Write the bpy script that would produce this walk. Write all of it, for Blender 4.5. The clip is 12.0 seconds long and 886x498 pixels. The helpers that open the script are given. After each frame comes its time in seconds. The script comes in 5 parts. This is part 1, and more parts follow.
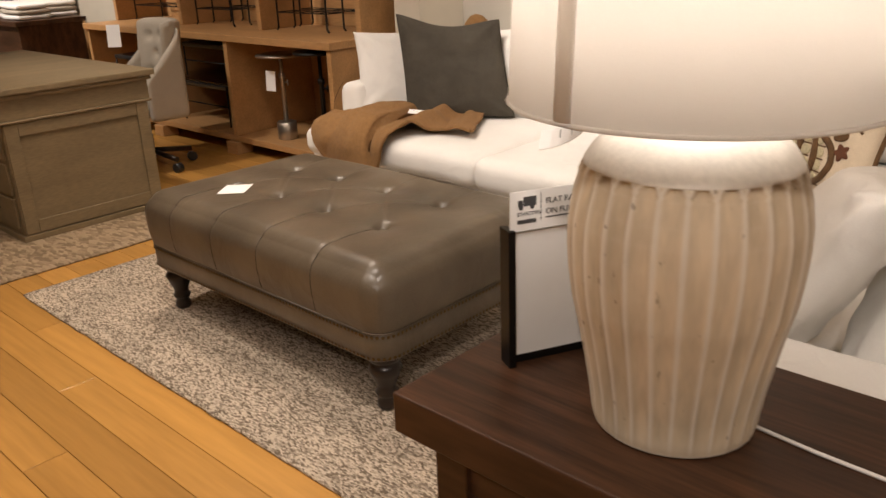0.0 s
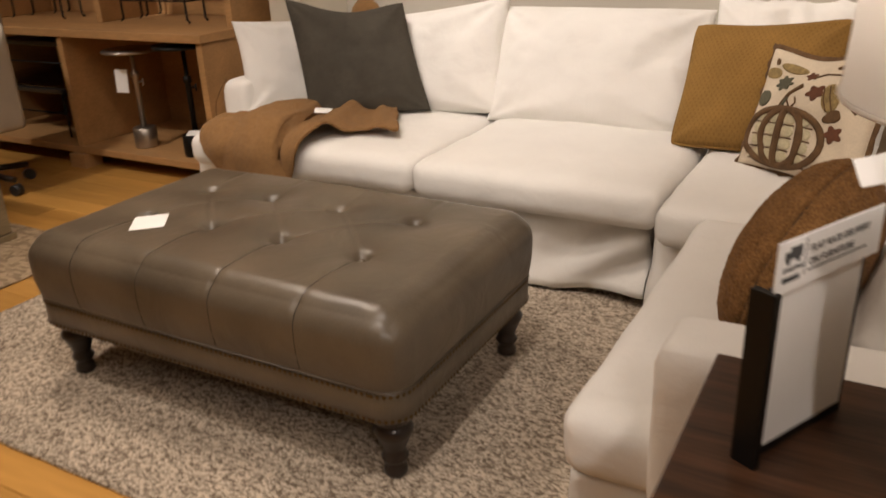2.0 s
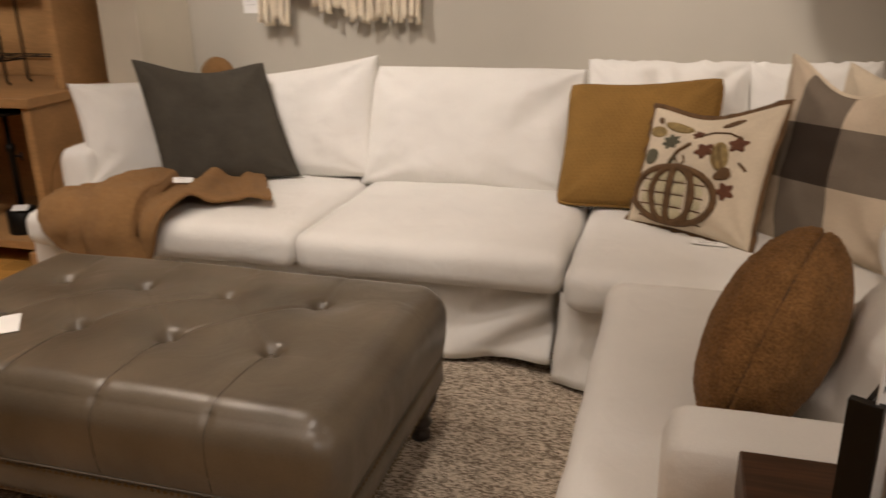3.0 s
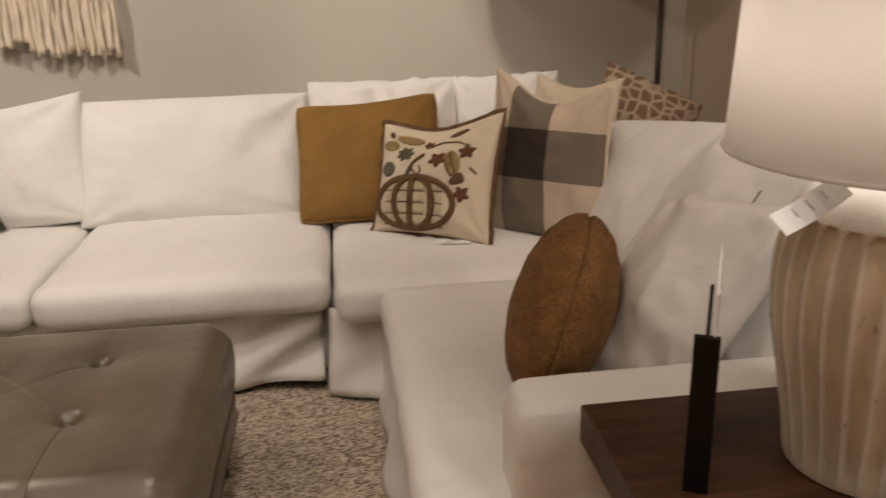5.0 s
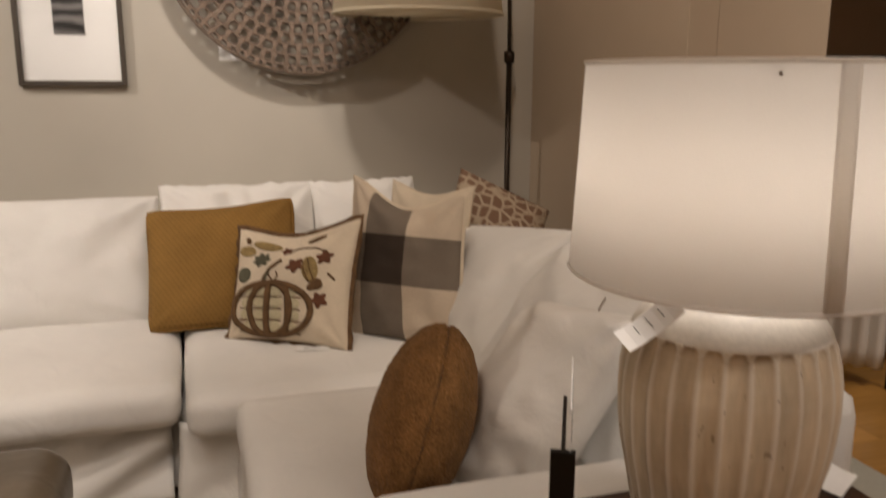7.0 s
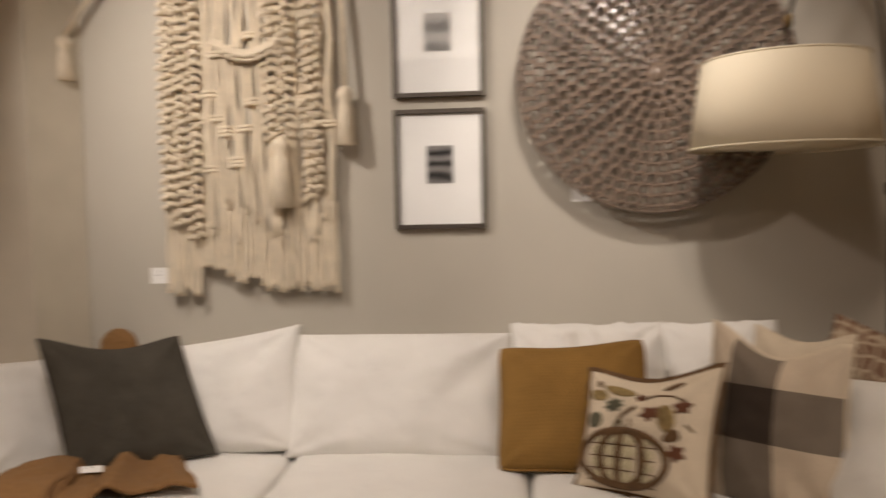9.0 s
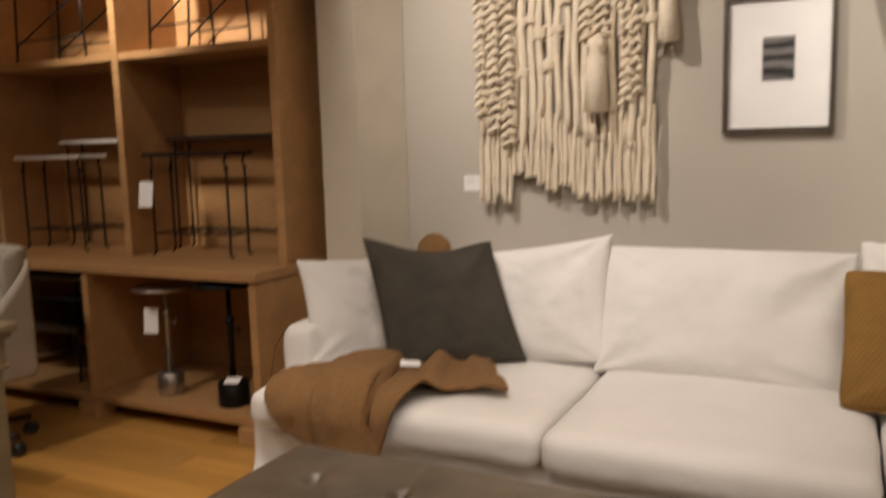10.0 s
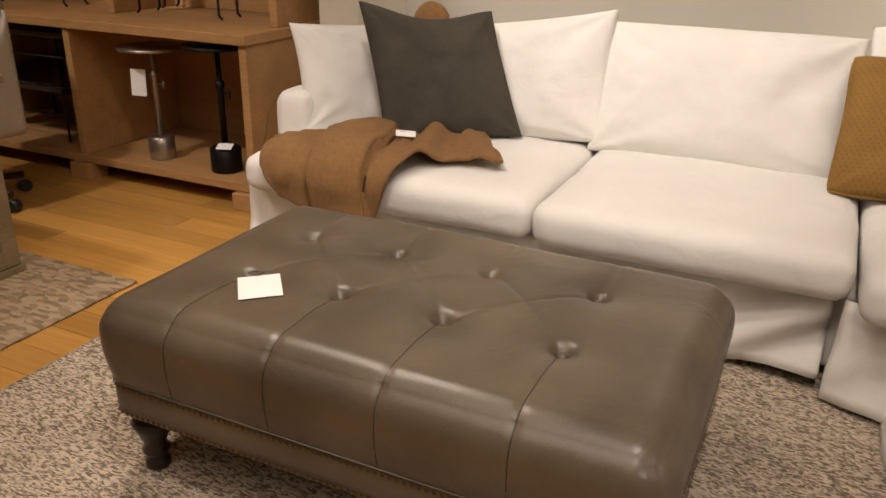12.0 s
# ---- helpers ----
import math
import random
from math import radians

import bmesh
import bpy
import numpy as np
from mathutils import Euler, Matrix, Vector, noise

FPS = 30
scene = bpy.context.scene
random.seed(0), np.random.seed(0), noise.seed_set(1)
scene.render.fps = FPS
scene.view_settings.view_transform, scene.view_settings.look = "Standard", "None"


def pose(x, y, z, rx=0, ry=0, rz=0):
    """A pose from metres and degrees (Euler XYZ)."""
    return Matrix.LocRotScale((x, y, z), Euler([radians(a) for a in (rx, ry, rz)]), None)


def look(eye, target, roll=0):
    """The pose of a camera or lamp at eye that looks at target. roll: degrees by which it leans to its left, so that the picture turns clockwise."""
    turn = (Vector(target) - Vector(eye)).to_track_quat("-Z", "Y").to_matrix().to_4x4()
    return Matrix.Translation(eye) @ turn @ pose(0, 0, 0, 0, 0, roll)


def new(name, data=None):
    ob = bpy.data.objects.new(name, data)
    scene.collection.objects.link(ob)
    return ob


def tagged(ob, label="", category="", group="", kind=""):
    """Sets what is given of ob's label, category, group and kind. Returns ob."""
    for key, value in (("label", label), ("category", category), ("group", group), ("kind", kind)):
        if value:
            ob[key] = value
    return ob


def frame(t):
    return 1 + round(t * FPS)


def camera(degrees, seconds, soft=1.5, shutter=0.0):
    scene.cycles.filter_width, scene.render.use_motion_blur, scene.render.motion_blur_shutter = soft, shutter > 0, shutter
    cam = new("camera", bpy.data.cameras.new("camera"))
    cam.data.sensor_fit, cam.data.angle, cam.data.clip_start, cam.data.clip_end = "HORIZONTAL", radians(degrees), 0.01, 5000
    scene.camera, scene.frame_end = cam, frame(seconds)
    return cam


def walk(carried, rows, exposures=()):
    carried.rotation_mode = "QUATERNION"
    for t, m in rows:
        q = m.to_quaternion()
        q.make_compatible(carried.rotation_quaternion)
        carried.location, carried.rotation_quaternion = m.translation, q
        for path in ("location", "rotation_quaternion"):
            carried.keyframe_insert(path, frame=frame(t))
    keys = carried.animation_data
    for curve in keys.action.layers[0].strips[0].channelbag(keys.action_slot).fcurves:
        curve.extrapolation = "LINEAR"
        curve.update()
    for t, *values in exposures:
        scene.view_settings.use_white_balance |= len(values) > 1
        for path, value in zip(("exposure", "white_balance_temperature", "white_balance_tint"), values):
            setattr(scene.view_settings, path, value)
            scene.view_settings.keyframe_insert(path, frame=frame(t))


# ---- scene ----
cam = camera(57.5, 12.0, 1.5, 0.6)
PATH = [
    (0, (0.716, 0.536, 1.33), (-0.568, 1.895, 0.62), -2.2),
    (0.5, (0.587, 0.529, 1.342), (-0.649, 1.925, 0.617), -2.6),
    (1, (0.411, 0.538, 1.331), (-0.73, 2.005, 0.592), -3.2),
    (1.5, (0.241, 0.531, 1.334), (-0.765, 2.081, 0.566), -2.6),
    (2, (0.073, 0.568, 1.319), (-0.845, 2.172, 0.555), -2.3),
    (2.5, (-0.102, 0.633, 1.323), (-0.879, 2.352, 0.658), -2.1),
    (3, (-0.221, 0.659, 1.33), (-0.761, 2.468, 0.671), -1.0),
    (3.2, (-0.243, 0.645, 1.363), (-0.691, 2.471, 0.682), -0.5),
    (4.8, (-0.473, 0.564, 1.36), (-0.301, 2.447, 0.709), -2.0),
    (5, (-0.48, 0.549, 1.365), (-0.243, 2.431, 0.731), -1.6),
    (5.5, (-0.476, 0.539, 1.364), (-0.051, 2.404, 0.779), -0.4),
    (6, (-0.466, 0.536, 1.357), (0.143, 2.354, 0.788), 0.5),
    (6.5, (-0.461, 0.544, 1.362), (0.153, 2.37, 0.828), 0.1),
    (6.7, (-0.468, 0.549, 1.378), (0.148, 2.386, 0.882), 0.2),
    (8.3, (-0.573, 0.524, 1.462), (-0.3, 2.503, 1.376), -0.1),
    (8.5, (-0.591, 0.536, 1.467), (-0.393, 2.524, 1.374), -0.5),
    (9, (-0.569, 0.632, 1.441), (-0.751, 2.621, 1.351), -1.2),
    (9.5, (-0.584, 0.753, 1.423), (-1.203, 2.651, 1.31), -1.8),
    (10, (-0.666, 0.777, 1.368), (-1.548, 2.552, 1.106), -1.6),
    (10.5, (-0.689, 0.763, 1.342), (-1.581, 2.478, 0.83), -0.6),
    (11, (-0.674, 0.752, 1.328), (-1.52, 2.434, 0.653), -0.7),
    (11.5, (-0.674, 0.746, 1.316), (-1.469, 2.411, 0.542), -0.2),
    (12, (-0.702, 0.753, 1.319), (-1.492, 2.42, 0.547), 1.0),
]
EXPOSURES = [(0.0, 0.20), (1.0, 0.10), (2.0, -0.08), (2.5, -0.30), (5.0, -0.42), (6.5, -0.45), (9.5, -0.56), (10.0, -0.46), (10.5, -0.3), (11.5, -0.08), (12.0, -0.03)]
walk(cam, [(t, look(eye, target, roll)) for t, eye, target, roll in PATH], EXPOSURES)

# ---- world, lamps ----
WARM = (1.0, 0.877, 0.785)
world = bpy.data.worlds.new("world")
world.use_nodes = True
scene.world = world
world.node_tree.nodes["Background"].inputs[0].default_value = (1.0, 0.88, 0.74, 1)
world.node_tree.nodes["Background"].inputs[1].default_value = 0.03
CEIL = 3.2


def lamp(kind, eye, target, watts, size, spread=70, colour=WARM):
    data = bpy.data.lights.new("ceiling_or_fill_light", kind)
    data.energy, data.color = watts, colour
    if kind == "SPOT":
        data.spot_size, data.spot_blend, data.shadow_soft_size = radians(spread), 0.8, size
    else:
        data.shape, data.size = "DISK", size
    ob = new("ceiling_or_fill_light", data)
    ob.matrix_world = look(eye, target)
    return ob


LAMPS = [
    ((-2.5, 2.7, 3.05), (-1.5, 4.25, 1.80), 212, 80),
    ((-0.25, 2.8, 3.05), (-0.05, 4.25, 2.05), 150, 62),
    ((-1.5, 1.9, 3.05), (-1.85, 3.75, 0.75), 98, 80),
    ((-0.6, 1.9, 3.05), (-0.5, 3.9, 0.75), 34, 65),
    ((-0.55, 1.25, 3.05), (-1.5, 2.25, 0.4), 105, 62),
    ((-2.5, 2.45, 3.05), (-2.4, 1.5, 0.0), 165, 95),
    ((-4.0, 3.1, 3.05), (-4.05, 4.3, 2.2), 400, 66),
    ((-4.2, 1.7, 3.05), (-3.9, 3.3, 0.6), 150, 64),
    ((1.5, -1.0, 3.05), (0.3, 1.5, 1.0), 140, 42),
    # added spots, no fitting seen: brighten the corner, next room and far sideboard
    ((0.1, 2.2, 3.05), (0.98, 3.35, 1.45), 78, 90),
    ((2.6, 1.6, 3.05), (2.6, 3.4, 0.5), 90, 80),
    ((-6.4, 1.9, 3.05), (-7.0, 3.5, 0.8), 420, 85),
]
for k, (eye, target, watts, spread) in enumerate(LAMPS):
    lamp("SPOT", eye, target, watts, 0.07 if k in (0, 1) else 0.25 if k == 5 else 0.09, spread, (1.0, 0.83, 0.69) if k in (3, 5, 9) else WARM)
bulb = bpy.data.lights.new("lamp_bulb", "POINT")
bulb.energy, bulb.color, bulb.shadow_soft_size = 5.0, (1.0, 0.91, 0.84), 0.07
new("lamp_bulb", bulb).location = (0.26, 1.491, 1.275)
# unseen fill discs added to soften shade by the ottoman and east side
lamp("AREA", (-1.5, 0.2, 3.15), (-1.5, 0.21, 0), 48, 2.5, 70, (1.0, 0.83, 0.69))
lamp("AREA", (2.5, 1.0, 3.15), (2.5, 1.01, 0), 25, 2.0, 70, (1.0, 0.80, 0.63))


# ---- materials ----
def material(name, colour, rough=0.8, metal=0.0, vary=0.12, scale=6.0, grain=0.0, grain_scale=400.0, bump=0.1, sheen=0.0, stretch=(1, 1, 1), specular=0.5, random=0.0, crease=0.0, crease_scale=9.0):
    m = bpy.data.materials.new(name)
    m.use_nodes = True
    t = m.node_tree
    b = t.nodes["Principled BSDF"]
    b.inputs["Roughness"].default_value = rough
    b.inputs["Metallic"].default_value = metal
    b.inputs["Specular IOR Level"].default_value = specular
    b.inputs["Sheen Weight"].default_value = sheen
    co = t.nodes.new("ShaderNodeTexCoord")
    mp = t.nodes.new("ShaderNodeMapping")
    mp.inputs["Scale"].default_value = stretch
    t.links.new(co.outputs["Object"], mp.inputs[0])
    n1 = t.nodes.new("ShaderNodeTexNoise")
    n1.inputs["Scale"].default_value, n1.inputs["Detail"].default_value = scale, 5
    n2 = t.nodes.new("ShaderNodeTexNoise")
    n2.inputs["Scale"].default_value, n2.inputs["Detail"].default_value = grain_scale, 2
    for n in (n1, n2):
        t.links.new(mp.outputs[0], n.inputs["Vector"])
    mix = t.nodes.new("ShaderNodeMix")
    mix.data_type = "RGBA"
    mix.inputs["A"].default_value = (*[c * (1 - vary) for c in colour], 1)
    mix.inputs["B"].default_value = (*[min(1, c * (1 + vary)) for c in colour], 1)
    ramp = t.nodes.new("ShaderNodeMapRange")
    ramp.inputs[1].default_value, ramp.inputs[2].default_value = 0.3, 0.7
    t.links.new(n1.outputs["Fac"], ramp.inputs[0])
    t.links.new(ramp.outputs[0], mix.inputs["Factor"])
    out = mix.outputs["Result"]
    if grain:
        mg = t.nodes.new("ShaderNodeMix")
        mg.data_type, mg.blend_type = "RGBA", "MULTIPLY"
        mg.inputs["Factor"].default_value = grain
        r2 = t.nodes.new("ShaderNodeMapRange")
        r2.inputs[1].default_value, r2.inputs[2].default_value = 0.35, 0.65
        t.links.new(n2.outputs["Fac"], r2.inputs[0])
        cc = t.nodes.new("ShaderNodeCombineColor")
        for i in range(3):
            t.links.new(r2.outputs[0], cc.inputs[i])
        t.links.new(out, mg.inputs["A"])
        t.links.new(cc.outputs[0], mg.inputs["B"])
        out = mg.outputs["Result"]
    if random:
        oi = t.nodes.new("ShaderNodeObjectInfo")
        hs = t.nodes.new("ShaderNodeHueSaturation")
        r3 = t.nodes.new("ShaderNodeMapRange")
        r3.inputs[3].default_value, r3.inputs[4].default_value = 1 - random, 1 + random
        t.links.new(oi.outputs["Random"], r3.inputs[0])
        t.links.new(r3.outputs[0], hs.inputs["Value"])
        t.links.new(out, hs.inputs["Color"])
        add = t.nodes.new("ShaderNodeVectorMath")
        mul = t.nodes.new("ShaderNodeVectorMath")
        mul.operation, mul.inputs[1].default_value = "MULTIPLY", (37, 53, 11)
        t.links.new(oi.outputs["Random"], mul.inputs[0])
        t.links.new(mp.outputs[0], add.inputs[0])
        t.links.new(mul.outputs[0], add.inputs[1])
        for n in (n1, n2):
            t.links.new(add.outputs[0], n.inputs["Vector"])
        out = hs.outputs[0]
    t.links.new(out, b.inputs["Base Color"])
    last = None
    if crease:
        n3 = t.nodes.new("ShaderNodeTexNoise")
        n3.inputs["Scale"].default_value, n3.inputs["Detail"].default_value, n3.inputs["Distortion"].default_value = crease_scale, 4, 1.2
        t.links.new(mp.outputs[0], n3.inputs["Vector"])
        last = t.nodes.new("ShaderNodeBump")
        last.inputs["Strength"].default_value, last.inputs["Distance"].default_value = crease, 0.02
        t.links.new(n3.outputs["Fac"], last.inputs["Height"])
        t.links.new(last.outputs[0], b.inputs["Normal"])
    if bump:
        bp = t.nodes.new("ShaderNodeBump")
        bp.inputs["Strength"].default_value, bp.inputs["Distance"].default_value = bump, 0.004
        t.links.new(n2.outputs["Fac"], bp.inputs["Height"])
        if last:
            t.links.new(last.outputs[0], bp.inputs["Normal"])
        t.links.new(bp.outputs[0], b.inputs["Normal"])
    return m


def plain(name, colour, rough=0.5, metal=0.0):
    return material(name, colour, rough, metal, vary=0.05, bump=0.0)


M_WALL = material("wall_paint", (0.485, 0.452, 0.388), 0.9, vary=0.04, scale=2.0, grain_scale=180, bump=0.06)
M_EAST = material("side_wall_paint", (0.48, 0.39, 0.29), 0.9, vary=0.04, scale=2.0, grain_scale=180, bump=0.06)
M_CREAM = material("cream_paint", (0.60, 0.55, 0.45), 0.8, vary=0.04, grain_scale=180, bump=0.05)
M_CEIL = material("ceiling_paint", (0.72, 0.70, 0.66), 0.95, vary=0.03, bump=0.05)
M_PLANK = material("oak_floor", (0.50, 0.262, 0.066), 0.24, vary=0.15, scale=2.2, grain=0.12, grain_scale=22, bump=0.03, stretch=(0.16, 2.2, 1), random=0.16, crease=0.04, crease_scale=3)
M_GAP = plain("floor_gap", (0.10, 0.05, 0.02), 0.8)
M_LINEN = material("white_slipcover", (0.79, 0.771, 0.733), 0.95, vary=0.03, scale=5, grain=0.06, grain_scale=520, bump=0.18, sheen=0.12, specular=0.2, crease=0.30, crease_scale=8)
M_LEATHER = material("grey_brown_leather", (0.108, 0.085, 0.058), 0.34, vary=0.32, scale=4, grain=0.12, grain_scale=260, bump=0.07, specular=0.5, crease=0.22, crease_scale=6)
M_DARKWOOD = material("espresso_wood", (0.018, 0.011, 0.008), 0.3, vary=0.3, scale=12, bump=0.04, stretch=(1, 1, 0.2))
M_WALNUT = material("walnut_stain", (0.070, 0.032, 0.016), 0.42, specular=0.3, vary=0.5, scale=9, grain=0.35, grain_scale=50, bump=0.05, stretch=(0.2, 2.8, 1))
M_OAK = material("honey_oak", (0.44, 0.245, 0.100), 0.5, vary=0.12, scale=5, grain=0.16, grain_scale=60, bump=0.04, stretch=(0.25, 1.6, 1.6))
M_DESK = material("greywashed_oak", (0.205, 0.152, 0.082), 0.55, vary=0.14, scale=5, grain=0.18, grain_scale=70, bump=0.06, stretch=(2, 0.4, 2))
M_GREY = material("charcoal_linen", (0.082, 0.073, 0.058), 0.95, vary=0.12, scale=8, grain=0.35, grain_scale=420, bump=0.22, specular=0.15, crease=0.25)
M_BOUCLE = material("brown_boucle", (0.29, 0.152, 0.058), 1.0, vary=0.18, scale=22, grain=0.40, grain_scale=210, bump=1.0, sheen=0.05, specular=0.05)
M_SHERPA = material("brown_sherpa", (0.30, 0.165, 0.068), 1.0, vary=0.10, scale=60, grain=0.22, grain_scale=420, bump=1.0, sheen=0.05, specular=0.05)
M_ECRU = material("ecru_cotton", (0.70, 0.60, 0.46), 0.95, vary=0.06, scale=10, grain=0.2, grain_scale=420, bump=0.2, specular=0.2)
M_CORD = material("macrame_cotton", (0.84, 0.74, 0.58), 0.95, vary=0.08, scale=14, grain=0.2, grain_scale=260, bump=0.6, specular=0.1)
M_EMB = material("brown_embroidery", (0.150, 0.080, 0.032), 0.9, vary=0.25, scale=30, grain=0.4, grain_scale=500, bump=0.5)
M_EMB2 = material("grey_embroidery", (0.125, 0.118, 0.075), 0.9, vary=0.25, scale=30, grain=0.4, grain_scale=500, bump=0.5)
M_EMB3 = material("rust_embroidery", (0.15, 0.055, 0.025), 0.9, vary=0.25, scale=30, grain=0.4, grain_scale=500, bump=0.5)
M_EMB4 = material("pale_embroidery", (0.62, 0.55, 0.36), 0.9, vary=0.1, scale=30, grain=0.3, grain_scale=500, bump=0.5)
M_EMB5 = material("olive_embroidery", (0.34, 0.24, 0.095), 0.9, vary=0.3, scale=60, grain=0.4, grain_scale=500, bump=0.5)
M_CERAMIC = material("whitewashed_terracotta", (0.60, 0.49, 0.345), 0.75, vary=0.26, scale=9, grain=0.16, grain_scale=60, bump=0.35, stretch=(1, 1, 0.22), specular=0.3)


def whitewash(m):
    """Chalky white left on the ridges and dark pits in the fired clay."""
    t = m.node_tree
    b = t.nodes["Principled BSDF"]
    base = b.inputs["Base Color"].links[0].from_socket
    geo = t.nodes.new("ShaderNodeNewGeometry")
    rg = t.nodes.new("ShaderNodeMapRange")
    rg.inputs[1].default_value, rg.inputs[2].default_value, rg.inputs[3].default_value, rg.inputs[4].default_value = 0.494, 0.53, 0.0, 0.65
    t.links.new(geo.outputs["Pointiness"], rg.inputs[0])
    ridge = t.nodes.new("ShaderNodeMix")
    ridge.data_type = "RGBA"
    ridge.inputs["B"].default_value = (0.76, 0.70, 0.61, 1)
    t.links.new(rg.outputs[0], ridge.inputs["Factor"])
    t.links.new(base, ridge.inputs["A"])
    co = t.nodes.new("ShaderNodeTexCoord")
    mp = t.nodes.new("ShaderNodeMapping")
    mp.inputs["Scale"].default_value = (1, 1, 0.45)
    t.links.new(co.outputs["Object"], mp.inputs[0])
    n = t.nodes.new("ShaderNodeTexNoise")
    n.inputs["Scale"].default_value, n.inputs["Detail"].default_value = 85, 2
    t.links.new(mp.outputs[0], n.inputs["Vector"])
    pit = t.nodes.new("ShaderNodeMapRange")
    pit.inputs[1].default_value, pit.inputs[2].default_value, pit.inputs[3].default_value, pit.inputs[4].default_value = 0.69, 0.74, 0.0, 0.5
    t.links.new(n.outputs[0], pit.inputs[0])
    dark = t.nodes.new("ShaderNodeMix")
    dark.data_type = "RGBA"
    dark.inputs["B"].default_value = (0.14, 0.085, 0.05, 1)
    t.links.new(pit.outputs[0], dark.inputs["Factor"])
    t.links.new(ridge.outputs["Result"], dark.inputs["A"])
    t.links.new(dark.outputs["Result"], b.inputs["Base Color"])


whitewash(M_CERAMIC)
M_GLAZE = material("chalky_white_glaze", (0.80, 0.745, 0.66), 0.6, vary=0.06, scale=12, grain=0.08, grain_scale=120, bump=0.06)
M_BLACK = plain("black_metal", (0.012, 0.011, 0.010), 0.45, 0.6)
M_BRONZE = plain("bronze_metal", (0.035, 0.024, 0.016), 0.4, 0.7)
M_STEEL = material("brushed_steel", (0.42, 0.38, 0.33), 0.32, 0.9, vary=0.12, bump=0.03)
M_BRASS = plain("antique_brass_nail", (0.13, 0.085, 0.035), 0.35, 0.9)
M_PAPER = plain("white_card", (0.86, 0.85, 0.83), 0.7)
M_INK = plain("printed_ink", (0.06, 0.06, 0.06), 0.7)
M_MAT = plain("picture_mount", (0.84, 0.83, 0.80), 0.8)
M_FRAME = material("pewter_frame", (0.10, 0.085, 0.07), 0.4, 0.5, vary=0.15, bump=0.03)
M_CARVED = material("carved_brown_wood", (0.235, 0.178, 0.138), 0.28, vary=0.22, scale=14, grain=0.25, grain_scale=90, bump=0.2)
M_WHITE = material("crisp_white_cotton", (0.80, 0.77, 0.72), 0.75, vary=0.02, scale=5, grain=0.05, grain_scale=520, bump=0.12, specular=0.35, crease=0.55, crease_scale=6)
M_WHITETOP = material("pale_stone_top", (0.62, 0.58, 0.52), 0.35, vary=0.1, scale=8, bump=0.02)
M_PLASTIC = plain("black_plastic", (0.02, 0.02, 0.02), 0.35)
M_CHAIR = material("oatmeal_linen", (0.47, 0.42, 0.345), 0.95, vary=0.06, scale=8, grain=0.2, grain_scale=420, bump=0.2, specular=0.2)


def shade_material(name, colour, through_light=0.6):
    m = material(name, colour, 0.95, vary=0.02, scale=4, grain=0.04, grain_scale=600, bump=0.08, specular=0.1)
    t = m.node_tree
    b = t.nodes["Principled BSDF"]
    tr = t.nodes.new("ShaderNodeBsdfTranslucent")
    tr.inputs[0].default_value = (*colour, 1)
    mix = t.nodes.new("ShaderNodeMixShader")
    mix.inputs[0].default_value = through_light
    t.links.new(b.outputs[0], mix.inputs[1])
    t.links.new(tr.outputs[0], mix.inputs[2])
    t.links.new(mix.outputs[0], t.nodes["Material Output"].inputs[0])
    return m


M_SHADE = shade_material("white_linen_shade", (0.89, 0.86, 0.82))
M_CREAMSHADE = shade_material("cream_linen_shade", (0.90, 0.83, 0.67), 0.32)


def glass_material():
    m = bpy.data.materials.new("picture_glass")
    m.use_nodes = True
    t = m.node_tree
    g = t.nodes.new("ShaderNodeBsdfGlossy")
    g.inputs["Roughness"].default_value = 0.05
    tr = t.nodes.new("ShaderNodeBsdfTransparent")
    mix = t.nodes.new("ShaderNodeMixShader")
    fr = t.nodes.new("ShaderNodeFresnel")
    fr.inputs[0].default_value = 1.45
    t.links.new(fr.outputs[0], mix.inputs[0])
    t.links.new(tr.outputs[0], mix.inputs[1])
    t.links.new(g.outputs[0], mix.inputs[2])
    t.links.new(mix.outputs[0], t.nodes["Material Output"].inputs[0])
    return m


M_GLASS = glass_material()
M_SEAM = plain("dark_seam_thread", (0.022, 0.016, 0.010), 0.6)
M_BULB = plain("glowing_bulb", (0.9, 0.85, 0.75), 0.5)
M_BULB.node_tree.nodes["Principled BSDF"].inputs["Emission Color"].default_value = (1.0, 0.88, 0.75, 1)
M_BULB.node_tree.nodes["Principled BSDF"].inputs["Emission Strength"].default_value = 6


def photo_material(name, dark, light, scale, distortion):
    m = plain(name, dark, 0.6)
    t = m.node_tree
    w = t.nodes.new("ShaderNodeTexWave")
    w.bands_direction = "Z"
    w.inputs["Scale"].default_value, w.inputs["Distortion"].default_value, w.inputs["Detail"].default_value = scale, distortion, 4
    co = t.nodes.new("ShaderNodeTexCoord")
    t.links.new(co.outputs["Object"], w.inputs[0])
    r = t.nodes.new("ShaderNodeValToRGB")
    r.color_ramp.elements[0].color, r.color_ramp.elements[1].color = (*dark, 1), (*light, 1)
    t.links.new(w.outputs["Fac"], r.inputs[0])
    t.links.new(r.outputs[0], t.nodes["Principled BSDF"].inputs["Base Color"])
    return m


M_PHOTO1 = photo_material("dark_photo_print", (0.004, 0.004, 0.004), (0.22, 0.21, 0.20), 5.5, 6)
M_PHOTO2 = photo_material("grey_photo_print", (0.08, 0.08, 0.08), (0.40, 0.39, 0.37), 3.0, 9)


